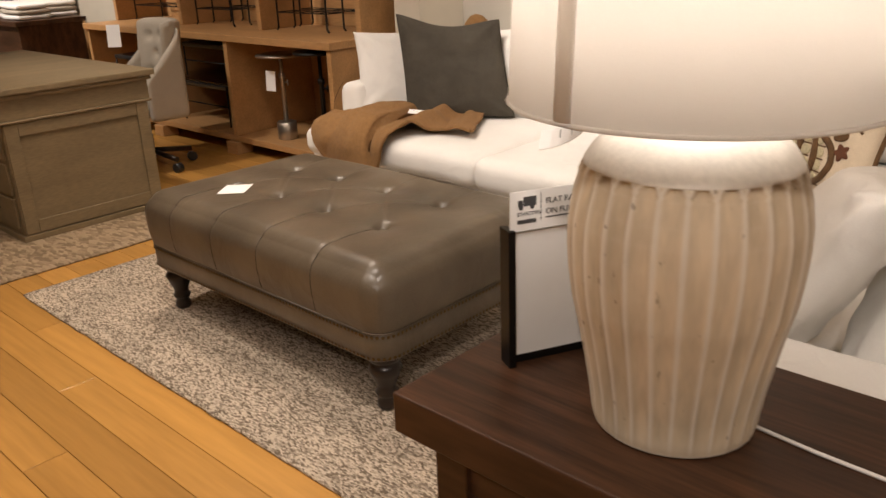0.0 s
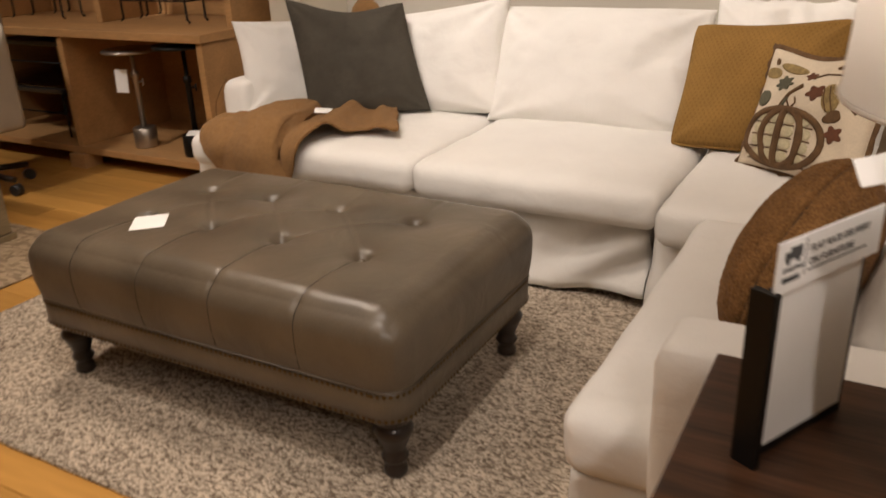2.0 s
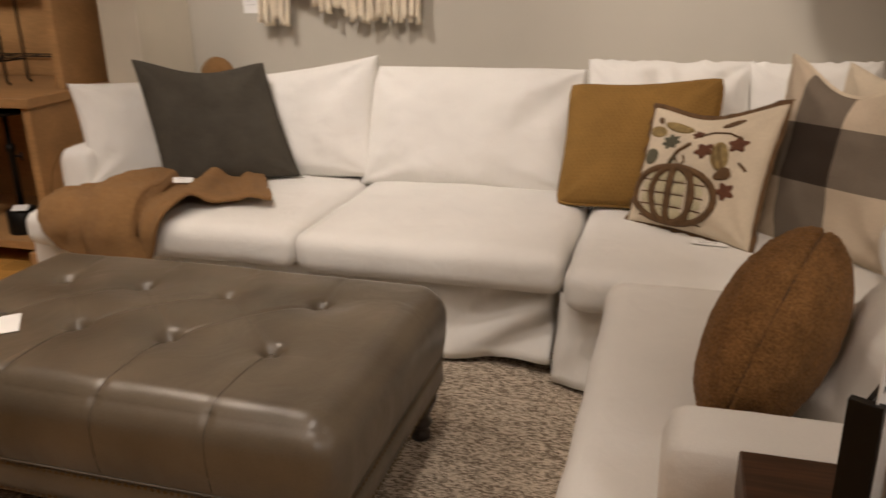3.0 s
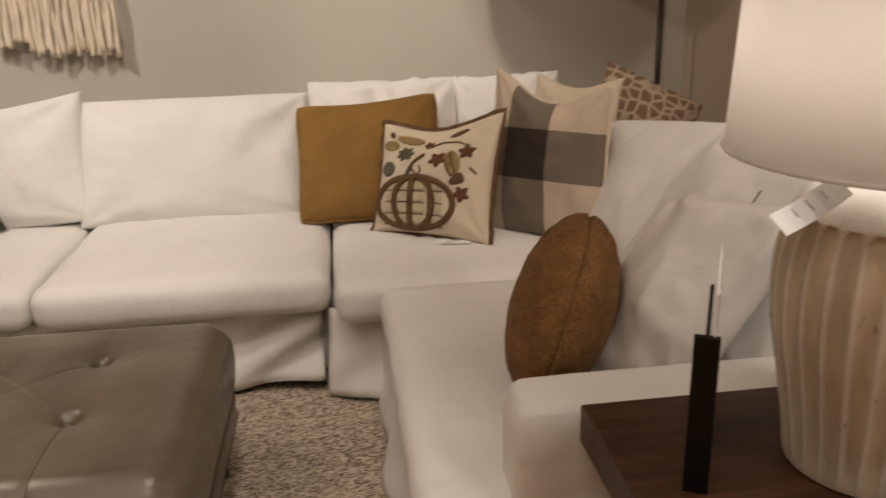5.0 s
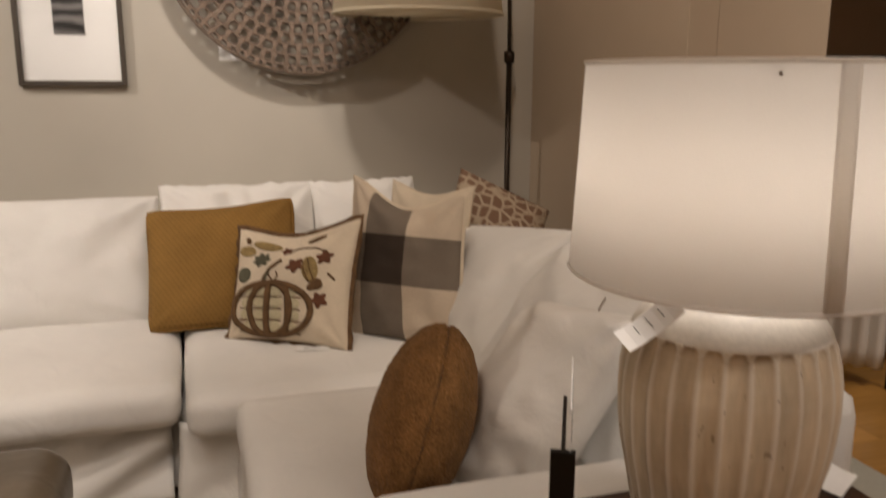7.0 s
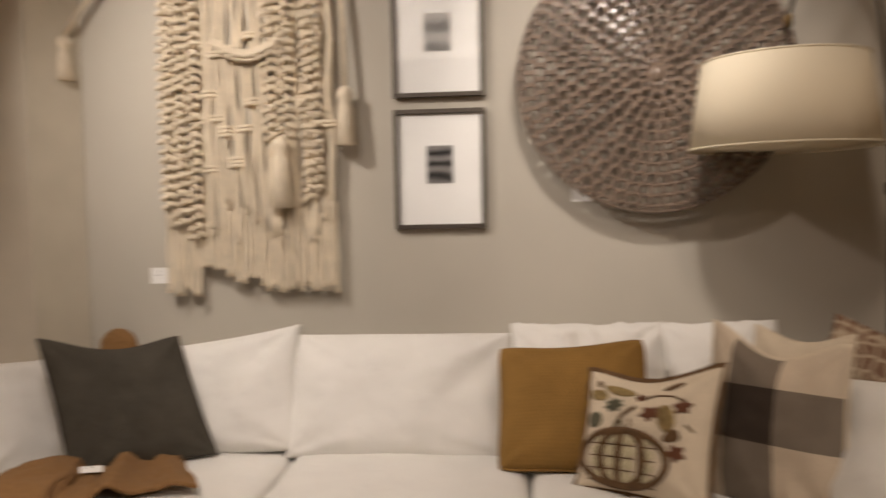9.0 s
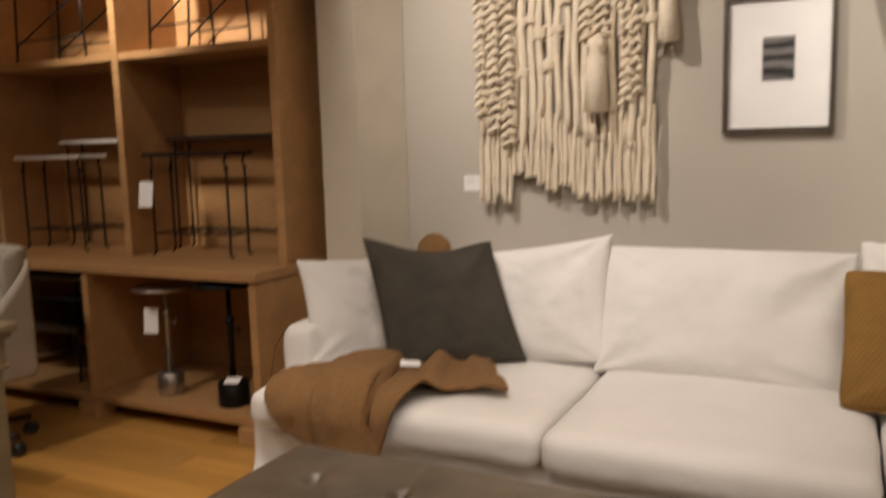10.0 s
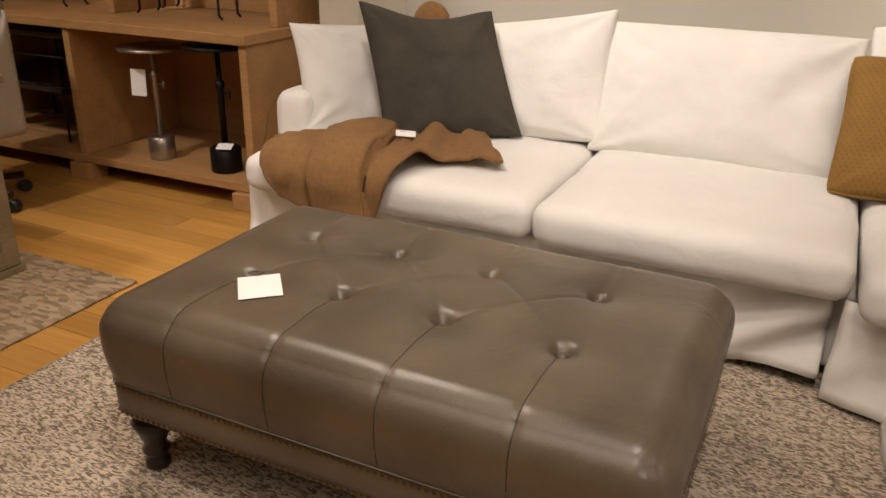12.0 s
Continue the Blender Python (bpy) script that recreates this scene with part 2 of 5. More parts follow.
def plaid_material():
    m = material("plaid_cotton", (0.62, 0.52, 0.40), 0.95, vary=0.05, scale=8, grain=0.2, grain_scale=420, bump=0.2, specular=0.15)
    t = m.node_tree
    b = t.nodes["Principled BSDF"]
    base = b.inputs["Base Color"].links[0].from_socket
    co = t.nodes.new("ShaderNodeTexCoord")
    sx = t.nodes.new("ShaderNodeSeparateXYZ")
    t.links.new(co.outputs["Object"], sx.inputs[0])
    bands = []
    for axis, shift in ((0, 0.25), (1, 0.185)):
        a = t.nodes.new("ShaderNodeMath")
        a.operation, a.inputs[1].default_value = "ADD", shift + 3.42
        t.links.new(sx.outputs[axis], a.inputs[0])
        d = t.nodes.new("ShaderNodeMath")
        d.operation, d.inputs[1].default_value = "PINGPONG", 0.19
        t.links.new(a.outputs[0], d.inputs[0])
        g = t.nodes.new("ShaderNodeMath")
        g.operation, g.inputs[1].default_value = "GREATER_THAN", 0.103
        t.links.new(d.outputs[0], g.inputs[0])
        bands.append(g)
    total = t.nodes.new("ShaderNodeMath")
    total.operation = "ADD"
    t.links.new(bands[0].outputs[0], total.inputs[0])
    t.links.new(bands[1].outputs[0], total.inputs[1])
    half = t.nodes.new("ShaderNodeMath")
    half.operation, half.inputs[1].default_value = "MULTIPLY", 0.5
    t.links.new(total.outputs[0], half.inputs[0])
    r = t.nodes.new("ShaderNodeValToRGB")
    r.color_ramp.interpolation = "CONSTANT"
    r.color_ramp.elements[0].color = (1, 1, 1, 1)
    r.color_ramp.elements[1].position, r.color_ramp.elements[1].color = 0.4, (0.33, 0.325, 0.335, 1)
    e = r.color_ramp.elements.new(0.8)
    e.color = (0.085, 0.075, 0.075, 1)
    t.links.new(half.outputs[0], r.inputs[0])
    mx = t.nodes.new("ShaderNodeMix")
    mx.data_type, mx.blend_type = "RGBA", "MULTIPLY"
    mx.inputs["Factor"].default_value = 1
    t.links.new(base, mx.inputs["A"])
    t.links.new(r.outputs[0], mx.inputs["B"])
    t.links.new(mx.outputs["Result"], b.inputs["Base Color"])
    return m


M_PLAID = plaid_material()


def rug_material(name, light, dark, scale):
    m = material(name, light, 1.0, vary=0.1, scale=3, bump=0.0, specular=0.1)
    t = m.node_tree
    b = t.nodes["Principled BSDF"]
    base = b.inputs["Base Color"].links[0].from_socket
    co = t.nodes.new("ShaderNodeTexCoord")
    mp = t.nodes.new("ShaderNodeMapping")
    mp.inputs["Scale"].default_value = (0.42, 1.0, 1.0)
    t.links.new(co.outputs["Object"], mp.inputs[0])
    v = t.nodes.new("ShaderNodeTexVoronoi")
    v.inputs["Scale"].default_value = scale
    t.links.new(mp.outputs[0], v.inputs["Vector"])
    r = t.nodes.new("ShaderNodeValToRGB")
    r.color_ramp.elements[0].position, r.color_ramp.elements[0].color = 0.15, (*[d / l for d, l in zip(dark, light)], 1)
    r.color_ramp.elements[1].position, r.color_ramp.elements[1].color = 0.75, (1, 1, 1, 1)
    sep = t.nodes.new("ShaderNodeSeparateColor")
    t.links.new(v.outputs["Color"], sep.inputs[0])
    t.links.new(sep.outputs[0], r.inputs[0])
    mx = t.nodes.new("ShaderNodeMix")
    mx.data_type, mx.blend_type = "RGBA", "MULTIPLY"
    mx.inputs["Factor"].default_value = 1
    t.links.new(base, mx.inputs["A"])
    t.links.new(r.outputs[0], mx.inputs["B"])
    t.links.new(mx.outputs["Result"], b.inputs["Base Color"])
    bp = t.nodes.new("ShaderNodeBump")
    bp.inputs["Strength"].default_value, bp.inputs["Distance"].default_value = 0.9, 0.006
    bp.invert = True
    t.links.new(v.outputs["Distance"], bp.inputs["Height"])
    t.links.new(bp.outputs[0], b.inputs["Normal"])
    return m


M_RUG = rug_material("heathered_wool_rug", (0.64, 0.545, 0.43), (0.19, 0.147, 0.108), 220)
M_RUNNER = material("pale_runner_weave", (0.42, 0.41, 0.35), 0.95, vary=0.06, scale=6, grain=0.15, grain_scale=300, bump=0.2)
M_JUTE = rug_material("natural_jute_rug", (0.36, 0.27, 0.175), (0.20, 0.145, 0.09), 60)


def kilim_material():
    m = material("patterned_weave", (0.50, 0.40, 0.29), 0.95, vary=0.05, scale=8, grain=0.2, grain_scale=400, bump=0.3)
    t = m.node_tree
    b = t.nodes["Principled BSDF"]
    base = b.inputs["Base Color"].links[0].from_socket
    co = t.nodes.new("ShaderNodeTexCoord")
    v = t.nodes.new("ShaderNodeTexVoronoi")
    v.inputs["Scale"].default_value, v.inputs["Randomness"].default_value = 22, 0.75
    v.feature = "DISTANCE_TO_EDGE"
    t.links.new(co.outputs["Object"], v.inputs["Vector"])
    r = t.nodes.new("ShaderNodeValToRGB")
    r.color_ramp.elements[0].position, r.color_ramp.elements[0].color = 0.07, (1, 1, 1, 1)
    r.color_ramp.elements[1].position, r.color_ramp.elements[1].color = 0.15, (0.46, 0.34, 0.30, 1)
    t.links.new(v.outputs["Distance"], r.inputs[0])
    mx = t.nodes.new("ShaderNodeMix")
    mx.data_type, mx.blend_type = "RGBA", "MULTIPLY"
    mx.inputs["Factor"].default_value = 1
    t.links.new(base, mx.inputs["A"])
    t.links.new(r.outputs[0], mx.inputs["B"])
    t.links.new(mx.outputs["Result"], b.inputs["Base Color"])
    return m


M_KILIM = kilim_material()


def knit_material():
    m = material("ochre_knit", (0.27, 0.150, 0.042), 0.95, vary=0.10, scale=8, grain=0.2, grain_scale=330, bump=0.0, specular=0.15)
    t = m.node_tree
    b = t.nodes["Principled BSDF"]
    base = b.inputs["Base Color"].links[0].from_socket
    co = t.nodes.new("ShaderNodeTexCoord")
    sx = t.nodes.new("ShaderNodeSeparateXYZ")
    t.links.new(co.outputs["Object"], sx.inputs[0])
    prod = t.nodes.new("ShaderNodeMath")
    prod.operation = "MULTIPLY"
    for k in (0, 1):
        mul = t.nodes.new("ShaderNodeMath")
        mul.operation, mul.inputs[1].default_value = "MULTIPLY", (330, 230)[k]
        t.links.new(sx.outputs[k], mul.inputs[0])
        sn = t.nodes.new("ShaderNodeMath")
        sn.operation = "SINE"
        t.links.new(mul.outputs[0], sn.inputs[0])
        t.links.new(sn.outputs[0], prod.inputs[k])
    # shade inside the knit holes, put into the colour where the bump dips
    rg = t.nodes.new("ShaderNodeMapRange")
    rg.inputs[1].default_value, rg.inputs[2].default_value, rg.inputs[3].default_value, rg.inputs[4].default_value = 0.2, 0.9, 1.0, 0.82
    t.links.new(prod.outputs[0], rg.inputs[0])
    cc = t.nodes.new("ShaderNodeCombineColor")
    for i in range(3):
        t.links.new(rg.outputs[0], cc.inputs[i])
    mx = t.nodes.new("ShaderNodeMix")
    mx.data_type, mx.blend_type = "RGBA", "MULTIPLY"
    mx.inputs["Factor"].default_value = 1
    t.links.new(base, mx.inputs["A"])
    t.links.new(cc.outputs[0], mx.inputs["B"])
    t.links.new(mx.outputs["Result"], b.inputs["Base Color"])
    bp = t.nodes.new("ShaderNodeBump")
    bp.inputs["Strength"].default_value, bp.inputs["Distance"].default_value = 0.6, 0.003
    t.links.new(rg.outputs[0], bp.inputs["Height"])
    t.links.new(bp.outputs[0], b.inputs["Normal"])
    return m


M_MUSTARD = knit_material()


# ---- building helpers ----
def finish(bm, smooth=True):
    bmesh.ops.recalc_face_normals(bm, faces=bm.faces)
    for f in bm.faces:
        f.smooth = smooth
    return bm


def mesh_of(name, bm, mat):
    me = bpy.data.meshes.new(name)
    bm.to_mesh(me)
    bm.free()
    me.materials.append(mat)
    return me


def part(name, bm, mat, parent, label=""):
    ob = new(name, mesh_of(name, bm, mat))
    ob.parent = parent
    return tagged(ob, label)


def thing(name, m, label, category, group="", kind=""):
    ob = new(name)
    ob.empty_display_size = 0.1
    ob.matrix_world = m
    return tagged(ob, label, category, group, kind)


def solid(name, bm, mat, m, label, category, group="", kind=""):
    ob = new(name, mesh_of(name, bm, mat))
    ob.matrix_world = m
    return tagged(ob, label, category, group, kind)


def box(x0, x1, y0, y1, z0, z1, bevel=0.003, bm=None):
    bm = bm or bmesh.new()
    vs = bmesh.ops.create_cube(bm, size=1)["verts"]
    bmesh.ops.scale(bm, vec=(x1 - x0, y1 - y0, z1 - z0), verts=vs)
    bmesh.ops.translate(bm, vec=((x0 + x1) / 2, (y0 + y1) / 2, (z0 + z1) / 2), verts=vs)
    if bevel:
        edges = list({e for v in vs for e in v.link_edges})
        bmesh.ops.bevel(bm, geom=edges, offset=bevel, segments=2, affect="EDGES", profile=0.5)
    return bm


def lathe(profile, n=40, wave=None):
    """A turned body from (radius, height) pairs; wave(angle, height) scales the radius."""
    bm = bmesh.new()
    rings = []
    for r, z in profile:
        ring = []
        for i in range(n):
            a = 2 * math.pi * i / n
            k = wave(a, z) if wave else 1.0
            ring.append(bm.verts.new((r * k * math.cos(a), r * k * math.sin(a), z)))
        rings.append(ring)
    for a, b in zip(rings, rings[1:]):
        for i in range(n):
            bm.faces.new((a[i], a[(i + 1) % n], b[(i + 1) % n], b[i]))
    if profile[0][0] > 1e-4:
        bm.faces.new(rings[0][::-1])
    if profile[-1][0] > 1e-4:
        bm.faces.new(rings[-1])
    bmesh.ops.remove_doubles(bm, verts=bm.verts, dist=1e-6)
    return finish(bm)


def tube(points, radius, n=8, bm=None, taper=None):
    bm = bm or bmesh.new()
    pts = [Vector(p) for p in points]
    rings = []
    side = None
    for i, p in enumerate(pts):
        d = (pts[min(i + 1, len(pts) - 1)] - pts[max(i - 1, 0)]).normalized()
        if side is None:
            side = d.orthogonal().normalized()
        side = (side - d * side.dot(d)).normalized()
        up = d.cross(side)
        r = radius if taper is None else radius * taper(i / (len(pts) - 1))
        rings.append([bm.verts.new(p + (side * math.cos(2 * math.pi * k / n) + up * math.sin(2 * math.pi * k / n)) * r) for k in range(n)])
    for a, b in zip(rings, rings[1:]):
        for k in range(n):
            bm.faces.new((a[k], a[(k + 1) % n], b[(k + 1) % n], b[k])).smooth = True
    bm.faces.new(rings[0][::-1])
    bm.faces.new(rings[-1])
    return bm


def roundbox(sx, sy, sz, r, nx=16, ny=16, nz=6, crown=0.0, wrinkle=0.0, seed=0.0, shape=None):
    """A soft box centred on its base: rounded edges, a crowned top and small creases."""
    bm = bmesh.new()
    seen = {}

    def vert(i, j, k):
        if (i, j, k) not in seen:
            u, v, w = 2 * i / nx - 1, 2 * j / ny - 1, 2 * k / nz - 1
            p = Vector((u * sx / 2, v * sy / 2, w * sz / 2))
            inner = Vector((max(-sx / 2 + r, min(sx / 2 - r, p.x)), max(-sy / 2 + r, min(sy / 2 - r, p.y)), max(-sz / 2 + r, min(sz / 2 - r, p.z))))
            d = p - inner
            q = inner + d.normalized() * r if d.length > 1e-9 else p
            q.z += crown * (1 - u * u) * (1 - v * v) * (w if w > 0 else 0.3 * w)
            if wrinkle:
                q += noise.noise_vector(Vector((q.x * 5 + seed, q.y * 5, q.z * 5))) * wrinkle
                q += noise.noise_vector(Vector((q.x * 17 + seed, q.y * 11, q.z * 14))) * wrinkle * 0.35
            q.z += sz / 2
            if shape:
                q = shape(q, u, v, w)
            seen[i, j, k] = bm.verts.new(q)
        return seen[i, j, k]

    for i in range(nx):
        for j in range(ny):
            bm.faces.new((vert(i, j, 0), vert(i, j + 1, 0), vert(i + 1, j + 1, 0), vert(i + 1, j, 0)))
            bm.faces.new((vert(i, j, nz), vert(i + 1, j, nz), vert(i + 1, j + 1, nz), vert(i, j + 1, nz)))
    for i in range(nx):
        for k in range(nz):
            bm.faces.new((vert(i, 0, k), vert(i + 1, 0, k), vert(i + 1, 0, k + 1), vert(i, 0, k + 1)))
            bm.faces.new((vert(i, ny, k), vert(i, ny, k + 1), vert(i + 1, ny, k + 1), vert(i + 1, ny, k)))
    for j in range(ny):
        for k in range(nz):
            bm.faces.new((vert(0, j, k), vert(0, j, k + 1), vert(0, j + 1, k + 1), vert(0, j + 1, k)))
            bm.faces.new((vert(nx, j, k), vert(nx, j + 1, k), vert(nx, j + 1, k + 1), vert(nx, j, k + 1)))
    return finish(bm)


def pillow_point(u, v, s, w, h, d, chop=0.0, pinch=0.07, wrinkle=0.006, seed=0.0, corner=0.0, rise=0.0, crush=0.0, wavy=0.0, skew=0.0, tr=(0.0, 0.0, 0.0)):
    """A point of a scatter cushion that lies in the xy plane, s = 1 for its face and -1 for its back."""
    x = u * w / 2 * (1 - pinch * (1 - v * v))
    y = v * h / 2 * (1 - pinch * (1 - u * u))
    if corner:
        k = 1 - corner * (u * u * v * v) ** 3
        x, y = x * k, y * k
    if chop:
        y -= chop * (1 - u * u) ** 2 * max(0.0, (v + 0.3) / 1.3) ** 2
    y += rise * ((u + 1) / 2) ** 3 * (v + 1) / 2
    across, up = (u + 1) / 2, (v + 1) / 2
    x += (skew * (1 - across) + tr[0] * across) * up
    y += tr[1] * across * up
    bend = tr[2] * across * up
    if wavy:
        y += wavy * (noise.noise(Vector((u * 3.1 + seed, 1, 0))) + 0.6 * noise.noise(Vector((u * 8.3 + seed, 2, 0)))) * up ** 3
    t = d / 2 * max(0.0, (1 - u * u) * (1 - v * v)) ** 0.42
    soft = min(1.0, 4 * (1 - abs(u)) + 0.1) * min(1.0, 4 * (1 - abs(v)) + 0.1)
    q = Vector((x * 6 + seed, y * 6, s * 2))
    q2 = Vector((x * 19 + seed, y * 19, s * 2))
    t += (noise.noise(q) * wrinkle * 1.6 + noise.noise(q2) * wrinkle * 0.5) * soft
    if crush:
        q3 = Vector((x * 5 + seed, y * 4 + x * 2, s))
        q3 += noise.noise_vector(q3 * 0.8) * 0.7
        crush *= 1.0 if s > 0 else 0.25
        t += crush * (1 - 2.4 * abs(noise.noise(q3))) * soft + 0.4 * crush * (1 - 2.4 * abs(noise.noise(q3 * 2.3))) * soft
    pu, pv = 1 - abs(u), 1 - abs(v)
    rad = math.hypot(pu, pv)
    turn = math.atan2(pv, pu) + (1.3 if u > 0 else 0.0) + (2.1 if v > 0 else 0.0)
    t += 0.03 * d * math.sin(turn * 8 + seed) * (rad / 0.3) * math.exp(1 - rad / 0.3) * min(1.0, 6 * pu) * min(1.0, 6 * pv)
    return Vector((x, y, s * t + bend))


def pillow_bm(w, h, d, n=30, **kw):
    bm = bmesh.new()
    grid = {}
    for s in (1, -1):
        for i in range(n + 1):
            for j in range(n + 1):
                edge = i in (0, n) or j in (0, n)
                key = (i, j, 0 if edge else s)
                if key not in grid:
                    u, v = math.sin((2 * i / n - 1) * math.pi / 2), math.sin((2 * j / n - 1) * math.pi / 2)
                    u, v = 0.5 * u + 0.5 * (2 * i / n - 1), 0.5 * v + 0.5 * (2 * j / n - 1)
                    p = pillow_point(u, v, s, w, h, d, **kw)
                    if edge:
                        p.z = kw.get("tr", (0, 0, 0))[2] * (u + 1) / 2 * (v + 1) / 2
                    grid[key] = bm.verts.new(p)
    for s in (1, -1):
        def at(i, j):
            return grid.get((i, j, s)) or grid[i, j, 0]
        for i in range(n):
            for j in range(n):
                bm.faces.new((at(i, j), at(i + 1, j), at(i + 1, j + 1), at(i, j + 1)))
    return finish(bm)


def frame_of(bl, br, tl):
    """The pose and size of a leaning cushion from three of its corners."""
    bl, br, tl = Vector(bl), Vector(br), Vector(tl)
    x = (br - bl).normalized()
    y = (tl - bl) - x * (tl - bl).dot(x)
    w, h = (br - bl).length, y.length
    y.normalize()
    z = x.cross(y)
    c = bl + x * w / 2 + y * h / 2
    m = Matrix((x, y, z)).transposed().to_4x4()
    m.translation = c
    return m, w, h


def corners(bl, br, tl, tr):
    """How far the upper corners of a cushion stray from its rectangle."""
    m, w, h = frame_of(bl, br, tl)
    back = m.inverted()
    a, b = back @ Vector(tl), back @ Vector(tr)
    return dict(skew=a.x + w / 2, tr=(b.x - w / 2, b.y - h / 2, b.z))


def piping(w, h, d, r=0.004, **kw):
    pts = []
    for a, b in (((-1, -1), (1, -1)), ((1, -1), (1, 1)), ((1, 1), (-1, 1)), ((-1, 1), (-1, -1))):
        for k in range(16):
            f = k / 16
            p = pillow_point(a[0] + (b[0] - a[0]) * f, a[1] + (b[1] - a[1]) * f, 1, w, h, d, **kw)
            pts.append((p.x, p.y, p.z))
    pts.append(pts[0])
    return tube(pts, r, 6)


def flange(w, h, d, out, wave, **kw):
    """A flat ruffled border round a cushion."""
    bm = bmesh.new()
    inner, outer = [], []
    n = 40
    for side, (a, b) in enumerate((((-1, -1), (1, -1)), ((1, -1), (1, 1)), ((1, 1), (-1, 1)), ((-1, 1), (-1, -1)))):
        for k in range(n):
            f = k / n
            p = pillow_point(a[0] + (b[0] - a[0]) * f, a[1] + (b[1] - a[1]) * f, 1, w, h, d, **kw)
            i = side * n + k
            c = Vector((p.x, p.y, 0))
            depth = p.z
            dirn = Vector((p.x / w, p.y / h, 0))
            far = max(abs(dirn.x), abs(dirn.y))
            grow = Vector((math.copysign(max(0, abs(dirn.x) / far * 1.0 - 0.72) / 0.28, dirn.x), math.copysign(max(0, abs(dirn.y) / far - 0.72) / 0.28, dirn.y), 0)) * out
            inner.append((c * 0.985, depth + 0.004))
            outer.append((c + grow, depth + wave * noise.noise(Vector((i * 0.33, 2, 7)))))
    m = len(inner)
    rings = [[bm.verts.new((p.x, p.y, z + t)) for p, z in ring] for ring, t in ((inner, 0.0), (outer, 0.001), (outer, -0.002), (inner, -0.008))]
    for a, b in zip(rings, rings[1:]):
        for i in range(m):
            bm.faces.new((a[i], a[(i + 1) % m], b[(i + 1) % m], b[i]))
    return finish(bm)


def card(w, h, t=0.0012, curl=0.0):
    bm = bmesh.new()
    n = 6
    rows = []
    for i in range(n + 1):
        f = i / n
        rows.append([bm.verts.new((-w / 2 + w * k, h * (f - 0.5), curl * (f - 0.5) ** 2 * 4)) for k in (0, 1)])
    for a, b in zip(rows, rows[1:]):
        bm.faces.new((a[0], a[1], b[1], b[0]))
    geom = bmesh.ops.extrude_face_region(bm, geom=list(bm.faces))["geom"]
    bmesh.ops.translate(bm, vec=(0, 0, t), verts=[g for g in geom if isinstance(g, bmesh.types.BMVert)])
    return finish(bm, False)


def price_tag(m, w, h, label, lines=3, curl=0.0, string=None):
    """A white card with printed lines and a string."""
    tag = thing("price_tag", m, label, "price tag", "price tags")
    part("card", card(w, h, curl=curl), M_PAPER, tag)
    for k in range(lines):
        y = h * (0.25 - 0.22 * k)
        lift = curl * (y / h) ** 2 * 4
        part("printed_line", box(-w * 0.32, w * (0.1 + 0.1 * (k % 2)), y - h * 0.006, y + h * 0.006, lift + 0.0013, lift + 0.0018, 0), M_INK, tag, "dark printed line")
    if string:
        part("string", tube(string, 0.0012, 6), M_INK, tag, "thin dark string")
    return tag


# ---- structure ----
WALL_Y, EAST_X = 4.3, 1.17


def structure(name, bm, mat, label, category):
    return solid(name, bm, mat, Matrix(), label, category, kind="structure")


floor = structure("floor", box(-9.2, 6.2, -4.2, 6.2, -0.12, -0.012, 0), M_GAP, "warm honey-coloured oak plank floor", "floor")
structure("ceiling", box(-9.2, 6.2, -4.2, 6.2, CEIL, CEIL + 0.1, 0), M_CEIL, "plain off-white painted ceiling", "ceiling")
structure("wall_north", box(-2.60, EAST_X + 0.12, WALL_Y, WALL_Y + 0.15, 0, CEIL, 0), M_WALL, "warm grey painted wall behind the sofa", "wall")
def pilaster():
    bm = bmesh.new()
    plan = ((-2.93, 4.05), (-2.72, 4.05), (-2.602, 4.298), (-2.602, 4.45), (-2.93, 4.45))
    low, high = [[bm.verts.new((x, y, z)) for x, y in plan] for z in (0, CEIL)]
    bm.faces.new(low[::-1])
    bm.faces.new(high)
    for k in range(5):
        bm.faces.new((low[k], low[(k + 1) % 5], high[(k + 1) % 5], high[k]))
    return finish(bm, False)


structure("wall_pilaster", pilaster(), M_CREAM, "cream painted wall return beside the shelving", "wall")
structure("wall_northwest", box(-9.2, -2.932, 4.34, 4.45, 0, CEIL, 0), M_CREAM, "cream painted wall behind the shelving", "wall")
structure("wall_east", box(EAST_X, EAST_X + 0.118, 3.0, WALL_Y - 0.002, 0, CEIL, 0.003), M_EAST, "brown-beige painted side wall", "wall")
structure("wall_east_return", box(EAST_X + 0.12, 1.76, 3.003, 3.12, 0, CEIL, 0.003), M_EAST, "brown-beige painted return of the side wall", "wall")
structure("wall_northeast", box(EAST_X + 0.125, 6.2, 6.0, 6.15, 0, CEIL, 0), M_EAST, "brown painted wall of the next room", "wall")
structure("wall_far_east", box(6.0, 6.15, -4.2, 6.0, 0, CEIL, 0), M_EAST, "brown painted far wall", "wall")
structure("wall_south", box(-9.2, 6.2, -4.2, -4.05, 0, CEIL, 0), M_WALL, "plain grey painted wall", "wall")
structure("wall_west", box(-9.2, -9.05, -4.05, 4.34, 0, CEIL, 0), M_WALL, "plain grey painted wall", "wall")
structure("baseboard", box(-2.60, EAST_X, WALL_Y - 0.016, WALL_Y - 0.001, 0, 0.14, 0.003), M_CREAM, "cream painted baseboard", "baseboard")


